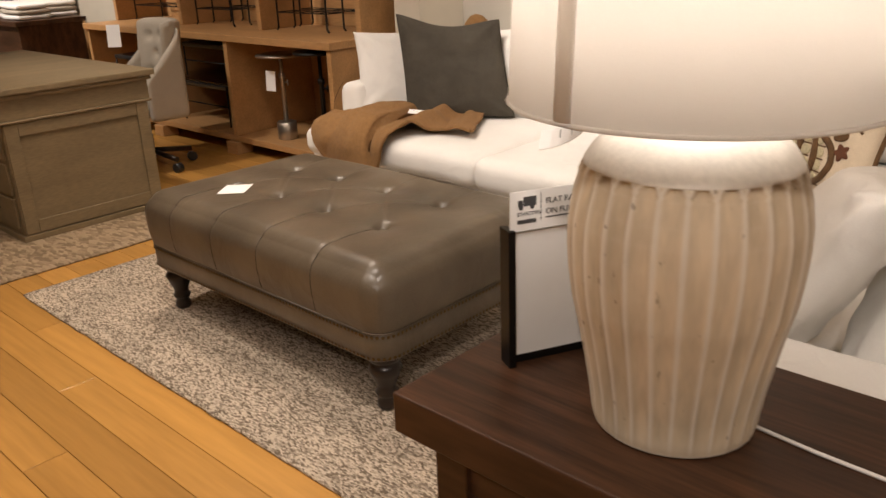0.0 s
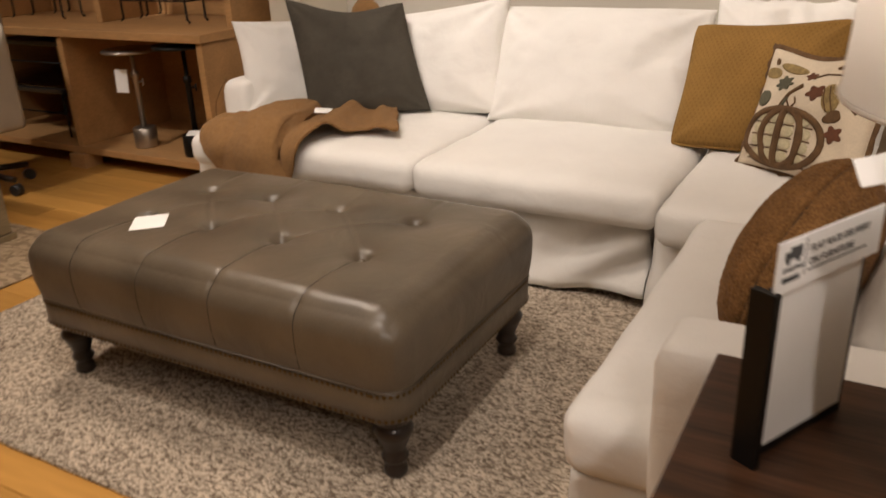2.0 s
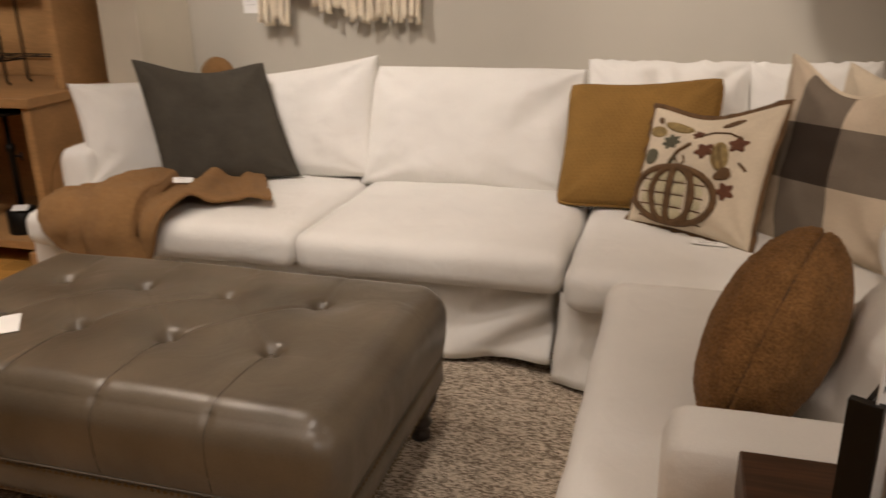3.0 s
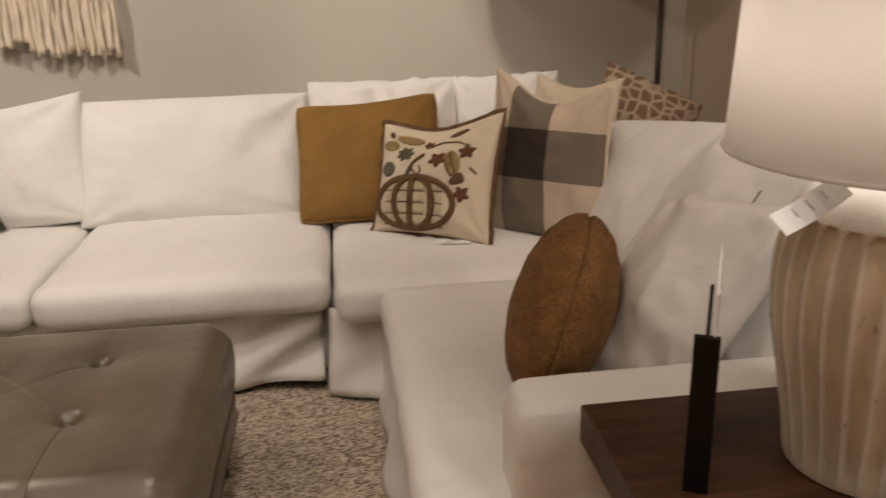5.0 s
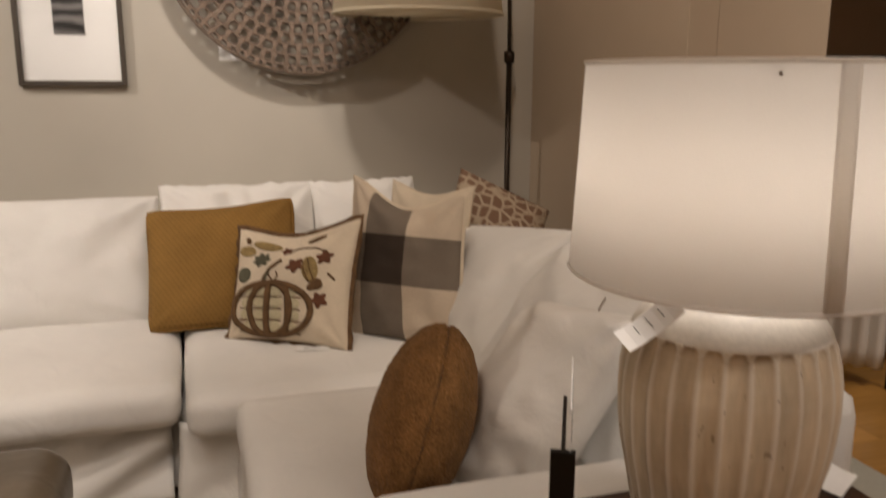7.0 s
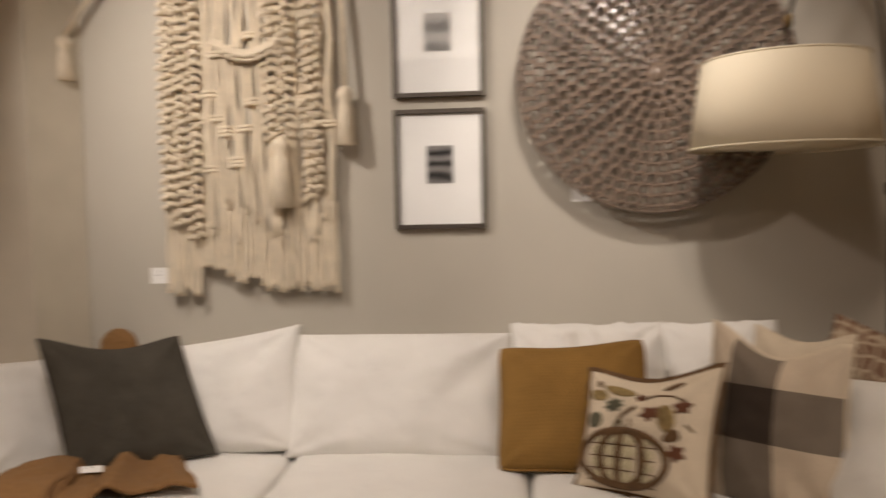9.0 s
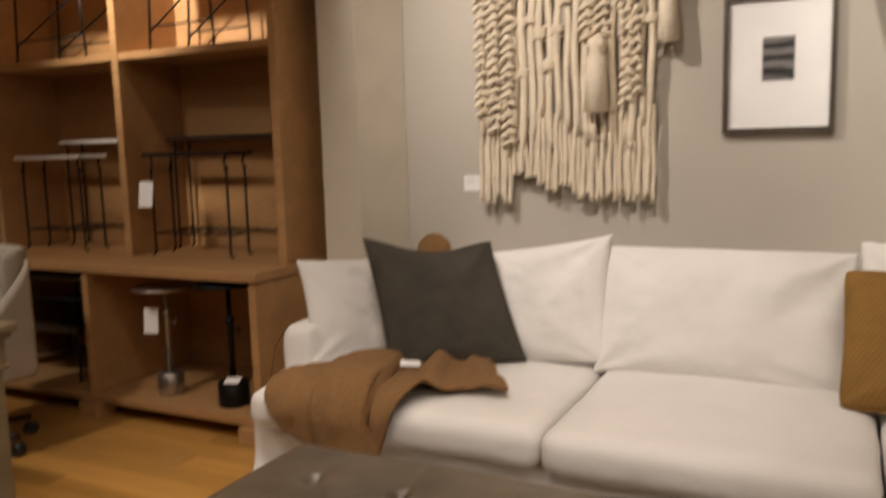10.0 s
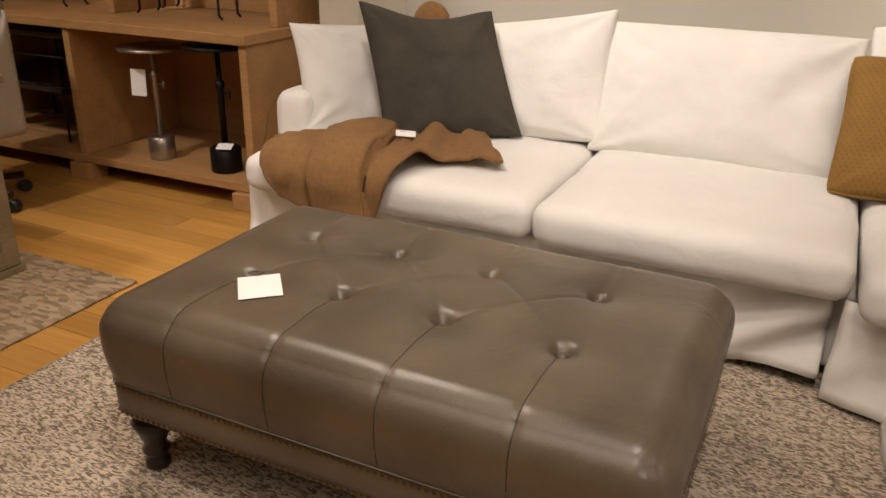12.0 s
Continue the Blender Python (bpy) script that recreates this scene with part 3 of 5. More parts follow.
# ---- rugs ----
def rug(name, x0, x1, y0, y1, mat, label, weave):
    w, h = x1 - x0, y1 - y0

    def ragged(q, u, v, s):
        q.x += noise.noise(Vector((q.y * 14, u * 3, 0))) * 0.006 * abs(u) ** 8
        q.y += noise.noise(Vector((q.x * 14, v * 3, 5))) * 0.006 * abs(v) ** 8
        return q

    return solid(name, roundbox(w, h, 0.012, 0.005, 120, 80, 2, shape=ragged), mat, pose((x0 + x1) / 2, (y0 + y1) / 2, 0.0), label, "rug")


rug("area_rug", -2.72, 1.10, 1.59, 3.75, M_RUG, "heathered grey and cream woven wool rug under the ottoman", 0)
rug("runner_rug", 1.13, 1.855, 1.3, 2.98, M_RUNNER, "smooth pale grey-green bound rug beside the sofa", 0)
rug("jute_rug", -5.6, -2.93, 0.9, 2.755, M_JUTE, "chunky beige woven jute rug under the desk", 0)


# ---- leather ottoman ----
def ottoman():
    x0, x1, y0, y1 = -2.135, -0.815, 1.885, 2.705
    cx, cy = (x0 + x1) / 2, (y0 + y1) / 2
    w, h = x1 - x0, y1 - y0
    top = thing("tufted_ottoman", pose(cx, cy, 0.012), "grey-brown leather button-tufted ottoman on dark turned legs", "ottoman")
    bx = [-1.905, -1.64, -1.376, -1.10]
    by = [2.18, 2.455]
    buttons = [(x - cx, y - cy) for x in bx for y in by]

    R = 0.078

    def tuft(q, u, v, s):
        if s < 0.1 and max(abs(u), abs(v)) > 0.999:
            ix, iy = max(-w / 2 + R, min(w / 2 - R, u * w / 2)), max(-h / 2 + R, min(h / 2 - R, v * h / 2))
            d = Vector((u * w / 2 - ix, v * h / 2 - iy))
            d = d.normalized() * (R - 0.004 * min(0.0, s) ** 2)
            q.x, q.y, q.z = ix + d.x, iy + d.y, (s * 0.5 + 0.5) * 0.205
        if s > -0.2:
            k = max(0.0, (s + 0.2) / 1.2)
            sink = 0.0
            for bx_, by_ in buttons:
                d = math.hypot(q.x - bx_, q.y - by_)
                sink += 0.030 * math.exp(-((d / 0.022) ** 2)) + 0.016 * math.exp(-((d / 0.075) ** 2))
            near = min(abs(q.x - b[0]) for b in buttons)
            outside = max(0.0, abs(q.y) - 0.14)
            if outside > 0:
                sink += 0.0022 * math.exp(-((near / 0.010) ** 2)) * min(1, outside / 0.05)
            # diagonal pleats between neighbouring buttons
            gx = (q.x - buttons[0][0]) / 0.268
            gy = (q.y - by[0] + cy) / 0.275
            if 0 < gx < 3 and 0 < gy < 1:
                f = gx - math.floor(gx)
                diag = min(abs(f - gy), abs(1 - f - gy)) * 0.19
                sink += 0.0032 * math.exp(-((diag / 0.0065) ** 2))
            q.z -= sink * k
            if k < 0.9 or outside > 0.24:
                q.y -= math.copysign(0.0022 * math.exp(-((near / 0.010) ** 2)) * k, q.y)
        bulge = 0.009 * max(0.0, 1 - s * s)
        q.x += bulge * u ** 9
        q.y += bulge * v ** 9
        q.z += noise.noise(Vector((q.x * 4, q.y * 4, 2))) * 0.003 * max(0.0, s)
        return q

    def outline(inset, r=0.078, n=10):
        pts = []
        for qx, qy, a0 in ((1, -1, -math.pi / 2), (1, 1, 0), (-1, 1, math.pi / 2), (-1, -1, math.pi)):
            for k in range(n + 1):
                a = a0 + math.pi / 2 * k / n
                pts.append((qx * (w / 2 - r) + (r - inset) * math.cos(a), qy * (h / 2 - r) + (r - inset) * math.sin(a)))
        return pts

    body = roundbox(w, h, 0.205, R, 230, 140, 22, crown=0.016, shape=tuft)
    seams = []
    for bx_ in sorted({b[0] for b in buttons}):
        column = min((abs(v.co.x - bx_), v.co.x) for v in body.verts if v.co.z > 0.19 and abs(v.co.y) < 0.1)[1]
        line = [v.co.copy() for v in body.verts if abs(v.co.x - column) < 0.0025 and v.co.y < by[0] - cy - 0.012 and v.co.z > 0.004 and (v.co.z > 0.1 or v.co.y < -h / 2 + 0.03)]
        line.sort(key=lambda p: -p.y - p.z)
        seams.append([(bx_, p.y - 0.0006, p.z + 0.0004) for p in line])
    part("cushion", body, M_LEATHER, top).location = (0, 0, 0.277)
    for line in seams:
        part("seam", tube(line, 0.0009, 5), M_SEAM, top, "dark stitched seam").location = (0, 0, 0.277)
    apron = bmesh.new()
    rings = [[apron.verts.new((x, y, z)) for x, y in outline(i)] for i, z in ((0.02, 0.186), (0.008, 0.188), (0.004, 0.196), (0.003, 0.24), (0.004, 0.270), (0.012, 0.278), (0.05, 0.279))]
    for a, b in zip(rings, rings[1:]):
        for k in range(len(a)):
            apron.faces.new((a[k], a[(k + 1) % len(a)], b[(k + 1) % len(b)], b[k]))
    apron.faces.new(rings[0][::-1])
    part("apron", finish(apron), M_LEATHER, top)
    welt = [(x, y, 0.279) for x, y in outline(0.003)]
    part("welt", tube(welt + welt[:1], 0.0025, 6), M_LEATHER, top)
    nails = bmesh.new()
    for z in (0.268, 0.199):
        path = outline(0.0015, n=6)
        path = path + path[:1]
        left = 0.0
        for (xa, ya), (xb, yb) in zip(path, path[1:]):
            seg = math.hypot(xb - xa, yb - ya)
            ux, uy = (xb - xa) / seg, (yb - ya) / seg
            while left < seg:
                p, q = (xa + ux * left, ya + uy * left), (uy, -ux)
                c = nails.verts.new((p[0] + q[0] * 0.0035, p[1] + q[1] * 0.0035, z))
                ring = [nails.verts.new((p[0] + ux * 0.0058 * math.cos(a), p[1] + uy * 0.0058 * math.cos(a), z + 0.0058 * math.sin(a))) for a in [j * math.pi / 3 for j in range(6)]]
                for j in range(6):
                    nails.faces.new((c, ring[j], ring[(j + 1) % 6]))
                left += 0.0165
            left -= seg
    tagged(part("nailhead_trim", finish(nails), M_BRASS, top, "rows of small antique brass nailheads"), kind="stuff")
    for x, y in buttons:
        b = part("button", lathe([(0.0001, 0.010), (0.008, 0.0085), (0.012, 0.004), (0.0125, 0.0), (0.011, -0.006)][::-1], 14), M_LEATHER, top)
        b.location = (x, y, 0.456)
    leg = [(0.025, 0), (0.031, 0.008), (0.029, 0.026), (0.023, 0.036), (0.031, 0.046), (0.035, 0.056), (0.027, 0.067), (0.029, 0.082), (0.044, 0.118), (0.052, 0.138), (0.043, 0.152), (0.037, 0.158), (0.050, 0.168), (0.054, 0.180), (0.054, 0.192)]
    for lx in (-2.062, -0.888):
        for ly in (1.962, 2.632):
            part("leg", lathe(leg, 24), M_DARKWOOD, top, "dark espresso turned leg").location = (lx - cx, ly - cy, 0)
    return top


ottoman()
price_tag(pose(-1.817, 2.11, 0.503, -2, -1, 40), 0.10, 0.13, "blank white price card on the leather ottoman", 0, string=[(-0.005, 0.062, 0.001), (-0.025, 0.078, 0.006), (-0.005, 0.088, 0.004), (0.015, 0.075, 0.004), (0.0, 0.062, 0.002)])


# ---- sectional sofa ----
def skirt(x0, y0, x1, y1, z1, seed, parent, lift=0.0):
    """A hanging slipcover panel with soft folds between two points."""
    a, b = Vector((x0, y0, 0)), Vector((x1, y1, 0))
    d = (b - a).normalized()
    out = Vector((d.y, -d.x, 0))
    n, m = max(8, int((b - a).length / 0.02)), 10
    bm = bmesh.new()
    rows = []
    for j in range(m + 1):
        f = j / m
        row = []
        for i in range(n + 1):
            s = (b - a).length * i / n
            fold = (noise.noise(Vector((s * 5 + seed, 0, f * 0.8))) * 0.048 + noise.noise(Vector((s * 13 + seed, 3, f * 2))) * 0.010) * (1 - f) ** 0.55
            near = max(0.0, 1 - ((b - a).length - s) / 0.60) if lift else 0.0
            hem = noise.noise(Vector((s * 4 + seed, 9, 0))) * 0.018 * (1 - f) + lift * near ** 2 * (1 - f)
            fold += 0.014 * noise.noise(Vector((s * 8 + seed - f * 2.4, 5, f * 1.2))) * 4 * f * (1 - f) + 0.19 * near * math.sin(7 * f - 11 * near) * (1 - f) * f
            row.append(bm.verts.new(a + d * s + out * (fold + 0.045 * (1 - f) ** 1.6) + Vector((0, 0, 0.02 + hem + (z1 - 0.02) * f))))
        rows.append(row)
    for p, q in zip(rows, rows[1:]):
        for i in range(n):
            bm.faces.new((p[i], p[i + 1], q[i + 1], q[i]))
    ob = part("slipcover_skirt", finish(bm), M_LINEN, parent)
    mod = ob.modifiers.new("thickness", "SOLIDIFY")
    mod.thickness, mod.offset = 0.006, -1
    return ob


def sectional():
    sofa = thing("sectional_sofa", pose(0, 0, 0), "white slipcovered corner sofa with loose cushions and skirt", "sofa")

    def soft(name, x0, x1, y0, y1, z0, z1, r, crown, seed, wr=0.006, m=None, shape=None):
        ob = part(name, roundbox(x1 - x0, y1 - y0, z1 - z0, r, 28, 28, 8, crown, wr, seed, shape), M_LINEN, sofa)
        ob.matrix_basis = (m or Matrix()) @ pose((x0 + x1) / 2, (y0 + y1) / 2, z0)
        return ob

    # platforms under the cushions
    part("base", box(-2.70, 0.76, 3.19, 4.2, 0.05, 0.315, 0.02), M_LINEN, sofa)
    part("base", box(-0.34, 0.76, 1.80, 3.185, 0.05, 0.315, 0.02), M_LINEN, sofa)
    skirt(-2.70, 3.17, -0.58, 3.17, 0.325, 1.0, sofa, 0.05)
    skirt(-0.55, 3.10, -0.36, 3.02, 0.325, 5.0, sofa)
    skirt(-0.36, 3.02, -0.36, 1.79, 0.325, 9.0, sofa)
    skirt(-0.36, 1.79, 0.76, 1.79, 0.325, 13.0, sofa)
    skirt(-2.70, 4.2, -2.70, 3.17, 0.325, 17.0, sofa)
    # seat cushions
    soft("seat_cushion", -2.66, -1.505, 3.075, 3.98, 0.315, 0.462, 0.055, 0.028, 1.0)
    soft("seat_cushion", -1.495, -0.54, 3.055, 3.98, 0.315, 0.462, 0.055, 0.030, 2.3)
    soft("seat_cushion", -0.53, 0.55, 2.93, 3.98, 0.315, 0.462, 0.055, 0.026, 3.7)
    soft("seat_cushion", -0.385, 0.55, 1.765, 2.92, 0.315, 0.462, 0.05, 0.020, 4.9)
    # arms
    soft("arm", -2.75, -2.58, 3.41, 4.04, 0.30, 0.63, 0.05, 0.01, 6.0, 0.008)
    soft("arm", -0.21, 0.74, 1.735, 1.895, 0.30, 0.655, 0.035, 0.006, 7.0, 0.004)
    # backs
    soft("back", -2.60, 0.78, 4.05, 4.24, 0.30, 0.80, 0.05, 0.01, 8.0)
    soft("back", 0.60, 0.79, 1.735, 4.04, 0.30, 0.80, 0.05, 0.01, 9.0)

    def back_cushion(bl, br, tl, d, seed, wr=0.012, pinch=0.02, chop=0.0, rise=0.0, crush=0.005, wavy=0.0, top=None):
        m, w, h = frame_of(bl, br, tl)
        extra = corners(bl, br, tl, top) if top else {}
        ob = part("back_cushion", pillow_bm(w, h, d, 48, wrinkle=wr, seed=seed, pinch=pinch, chop=chop, rise=rise, crush=crush, wavy=wavy, **extra), M_LINEN, sofa)
        ob.matrix_basis = m

    back_cushion((-2.62, 3.86, 0.385), (-1.47, 3.82, 0.485), (-2.64, 4.05, 0.82), 0.24, 1.0, rise=0.06)
    back_cushion((-1.53, 3.82, 0.45), (-0.60, 3.82, 0.45), (-1.53, 4.05, 0.925), 0.24, 5.0)
    back_cushion((-0.60, 3.88, 0.47), (0.04, 3.88, 0.47), (-0.56, 4.07, 0.965), 0.24, 9.0, 0.016, 0.03, 0.0, crush=0.012, wavy=0.018)
    back_cushion((0.03, 3.87, 0.46), (0.50, 3.87, 0.47), (0.05, 4.05, 0.965), 0.24, 11.0, 0.014, 0.03, 0.0, crush=0.010, wavy=0.014)
    back_cushion((0.47, 3.62, 0.47), (0.36, 2.74, 0.47), (0.60, 3.60, 0.82), 0.26, 13.0, 0.008, crush=0.006, top=(0.69, 2.82, 0.935))
    back_cushion((0.30, 2.76, 0.47), (0.36, 1.95, 0.47), (0.66, 2.78, 0.915), 0.26, 17.0, 0.008, crush=0.006, top=(0.60, 1.95, 0.90))
    return sofa


sectional()


# ---- scatter cushions ----
def cushion(name, bl, br, tl, d, mat, label, pipe=None, group="", **kw):
    m, w, h = frame_of(bl, br, tl)
    ob = thing(name, m, label, "cushion", group)
    part("cover", pillow_bm(w, h, d, 48, **kw), mat, ob)
    if pipe:
        part("piping", piping(w, h, d, 0.0075, **kw), pipe, ob)
    return ob, w, h


cushion("scatter_cushion", (-2.60, 3.42, 0.47), (-2.26, 3.87, 0.45), (-2.76, 3.52, 0.89), 0.17, M_LINEN, "plain white cotton cushion leaning on the sofa arm", seed=21.0, wrinkle=0.010, crush=0.006)
GREY = ((-2.22, 3.42, 0.480), (-1.775, 3.74, 0.490), (-2.415, 3.56, 0.992), (-1.985, 3.88, 0.950))
cushion("scatter_cushion", *GREY[:3], 0.16, M_GREY, "charcoal grey linen cushion with a dented top", seed=25.0, wrinkle=0.010, chop=0.045, pinch=0.035, **corners(*GREY))
OCHRE = ((-0.655, 3.62, 0.470), (-0.09, 3.53, 0.485), (-0.650, 3.92, 0.882), (-0.072, 3.87, 0.925))
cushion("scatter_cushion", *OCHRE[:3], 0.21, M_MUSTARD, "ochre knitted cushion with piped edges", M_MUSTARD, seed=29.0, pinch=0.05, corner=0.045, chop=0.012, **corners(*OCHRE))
cushion("scatter_cushion", (0.24, 3.68, 0.47), (0.50, 3.40, 0.47), (0.32, 3.76, 1.0), 0.11, M_ECRU, "plain cream cotton cushion behind the plaid one", seed=31.0, chop=0.03)
CHECK = ((0.045, 3.40, 0.470), (0.395, 3.09, 0.470), (0.115, 3.50, 1.045), (0.425, 3.14, 1.015))
PLAID = dict(seed=33.0, chop=0.075, wrinkle=0.009, crush=0.006, pinch=0.045, **corners(*CHECK))
plaid, pw, ph = cushion("scatter_cushion", *CHECK[:3], 0.16, M_PLAID, "cream cushion with a large grey and black plaid", **PLAID)
part("flange", flange(pw, ph, 0.16, 0.009, 0.010, **PLAID), M_ECRU, plaid, "plain cream flanged border")
HARVEST = ((-0.375, 3.47, 0.470), (0.015, 3.18, 0.478), (-0.305, 3.58, 0.856), (0.098, 3.30, 0.925))
PUMP = dict(seed=37.0, chop=0.035, wrinkle=0.007, pinch=0.075, **corners(*HARVEST))
pump, uw, uh = cushion("embroidered_cushion", *HARVEST[:3], 0.14, M_ECRU, "cream cushion embroidered with a brown pumpkin and leaves", **PUMP)
part("fringe", flange(uw, uh, 0.14, 0.015, 0.024, **PUMP), M_EMB, pump, "dark brown ruffled border")
KILIM = ((0.53, 3.72, 0.80), (0.90, 3.58, 0.66), (0.625, 3.78, 1.035), (0.985, 3.66, 0.855))
cushion("lumbar_cushion", *KILIM[:3], 0.14, M_KILIM, "brown and tan geometric patterned cushion", seed=41.0, pinch=0.03, **corners(*KILIM))
CRUMPLED = ((-0.01, 2.25, 0.475), (0.16, 1.93, 0.50), (0.31, 2.27, 0.885), (0.42, 1.93, 0.925))
cushion("scatter_cushion", *CRUMPLED[:3], 0.19, M_WHITE, "crumpled plain white cushion", seed=45.0, wrinkle=0.010, crush=0.019, pinch=0.04, corner=0.04, **corners(*CRUMPLED))


def on_cover(u, v, lift):
    p = pillow_point(u, v, 1, uw, uh, 0.14, **PUMP)
    p.z += lift
    return p


def stitch_patch(cu, cv, ru, rv, turn, mat, name, lobes=0, depth=0.0, n=36):
    """A filled embroidered shape laid on the cushion's face."""
    bm = bmesh.new()
    rings = []
    for k in (0.35, 0.7, 0.95, 1.0):
        ring = []
        for i in range(n):
            a = 2 * math.pi * i / n
            s = k * (1 - depth * (0.5 + 0.5 * math.cos(lobes * a)))
            x, y = ru * s * math.cos(a), rv * s * math.sin(a)
            c, q = math.cos(turn), math.sin(turn)
            ring.append(bm.verts.new(on_cover(cu + x * c - y * q, cv + x * q + y * c, 0.0030 if k < 1 else -0.001)))
        rings.append(ring)
    mid = bm.verts.new(on_cover(cu, cv, 0.0034))
    for i in range(n):
        bm.faces.new((mid, rings[0][i], rings[0][(i + 1) % n]))
    for a, b in zip(rings, rings[1:]):
        for i in range(n):
            bm.faces.new((a[i], b[i], b[(i + 1) % n], a[(i + 1) % n]))
    return part(name, finish(bm), mat, pump)


def stitch_line(pts, r, mat, name):
    dense = []
    for (u0, v0), (u1, v1) in zip(pts, pts[1:]):
        for k in range(4):
            dense.append(on_cover(u0 + (u1 - u0) * k / 4, v0 + (v1 - v0) * k / 4, 0.002))
    dense.append(on_cover(*pts[-1], 0.002))
    return part(name, tube(dense, r, 6), mat, pump)


def arc(cu, cv, ru, rv, a0, a1, n=14):
    return [(cu + ru * math.cos(a0 + (a1 - a0) * k / n), cv + rv * math.sin(a0 + (a1 - a0) * k / n)) for k in range(n + 1)]


def embroider():
    cu, cv, rv = -0.22, -0.46, 0.46
    for off, ru in ((-0.44, 0.14), (-0.20, 0.15), (0.10, 0.15), (0.42, 0.14)):
        for k in range(4):
            v = cv + rv * (0.66 - 0.44 * k)
            stitch_patch(cu + off * (1 - 0.10 * abs(k - 1.5)), v, ru * 0.82, rv * 0.20, 0, M_EMB4, "pumpkin_cell")
            stitch_line([(cu + off - 0.10, v - rv * 0.22), (cu + off + 0.10, v - rv * 0.22)], 0.0022, M_EMB, "stitch")
    for ru in (0.70, 0.36, 0.06):
        for s in (-1, 1):
            if ru == 0.06 and s == 1:
                continue
            stitch_line(arc(cu, cv, s * ru, rv, -math.pi / 2, math.pi / 2), 0.012 if ru > 0.1 else 0.013, M_EMB, "pumpkin_rib")
    stitch_line(arc(cu + 0.22, cv, 0.10, rv * 0.95, -math.pi / 2, math.pi / 2), 0.012, M_EMB, "pumpkin_rib")
    stitch_line([(-0.42, -0.10), (-0.38, 0.10), (-0.28, 0.28), (-0.08, 0.44)], 0.006, M_EMB, "stem")
    stitch_line([(-0.40, -0.10), (-0.36, 0.08), (-0.30, 0.20)], 0.005, M_EMB2, "stem")
    stitch_line([(-0.32, 0.18), (-0.20, 0.02), (-0.12, 0.12), (-0.16, 0.22)], 0.003, M_EMB, "tendril")
    stitch_line([(0.05, 0.60), (0.22, 0.66), (0.45, 0.62), (0.66, 0.50)], 0.003, M_EMB, "tendril")
    stitch_patch(-0.46, 0.44, 0.20, 0.14, 0.4, M_EMB2, "oak_leaf", 7, 0.35)
    stitch_patch(-0.78, 0.14, 0.17, 0.14, 0.0, M_EMB2, "heart_gourd", 2, 0.15)
    stitch_patch(-0.76, 0.58, 0.17, 0.10, 0.1, M_EMB5, "gourd")
    stitch_patch(-0.38, 0.72, 0.27, 0.09, -0.1, M_EMB5, "gourd")
    stitch_patch(-0.76, 0.78, 0.06, 0.06, 0.0, M_EMB, "berry")
    stitch_patch(0.16, 0.32, 0.17, 0.15, 0.3, M_EMB3, "maple_leaf", 5, 0.4)
    stitch_patch(0.62, 0.42, 0.14, 0.13, -0.3, M_EMB3, "maple_leaf", 5, 0.4)
    stitch_patch(0.60, -0.28, 0.15, 0.14, 0.2, M_EMB3, "maple_leaf", 5, 0.4)
    stitch_patch(0.52, -0.04, 0.15, 0.10, 0.5, M_EMB, "leaf", 3, 0.2)
    stitch_patch(0.41, 0.24, 0.13, 0.24, 0.25, M_EMB5, "striped_gourd")
    stitch_patch(-0.02, 0.62, 0.10, 0.09, 0.0, M_EMB3, "maple_leaf", 5, 0.4)
    stitch_patch(0.42, 0.80, 0.16, 0.05, 0.25, M_EMB, "leaf", 2, 0.1)
    stitch_line([(0.36, 0.44), (0.42, 0.22), (0.50, 0.04)], 0.003, M_EMB, "stripe")
    stitch_line([(0.28, 0.40), (0.33, 0.20), (0.42, 0.02)], 0.003, M_EMB, "stripe")
    stitch_line([(0.70, 0.15), (0.82, 0.04)], 0.004, M_EMB, "tendril")


embroider()


def round_cushion():
    m = pose(-0.030, 2.11, 0.688, 0, 16, -18)
    ob = thing("round_cushion", m, "round brown boucle cushion standing on the sofa", "cushion")
    bm = bmesh.new()
    bmesh.ops.create_uvsphere(bm, u_segments=180, v_segments=120, radius=1)
    for v in bm.verts:
        p = v.co.copy()
        k = 1 + noise.noise(p * 5) * 0.015 + noise.noise(p * 24) * 0.016 + noise.noise(p * 50) * 0.012
        v.co = Vector((p.x * 0.110, p.y * 0.208, p.z * 0.208)) * k
        v.co.x *= 1 - 0.12 * math.exp(-((p.x / 0.06) ** 2))
        r = math.hypot(p.y, p.z)
        v.co *= 1 - 0.035 * math.exp(-((p.x / 0.035) ** 2))
    part("cover", finish(bm), M_BOUCLE, ob)
    pts = [(0, 0.2005 * math.cos(a), 0.2005 * math.sin(a)) for a in [k * math.pi / 30 for k in range(61)]]
    part("seam", tube(pts, 0.0022, 6), M_EMB, ob, "dark brown seam")


round_cushion()


# ---- end table, lamp, sign ----
TABLE_Z = 0.676


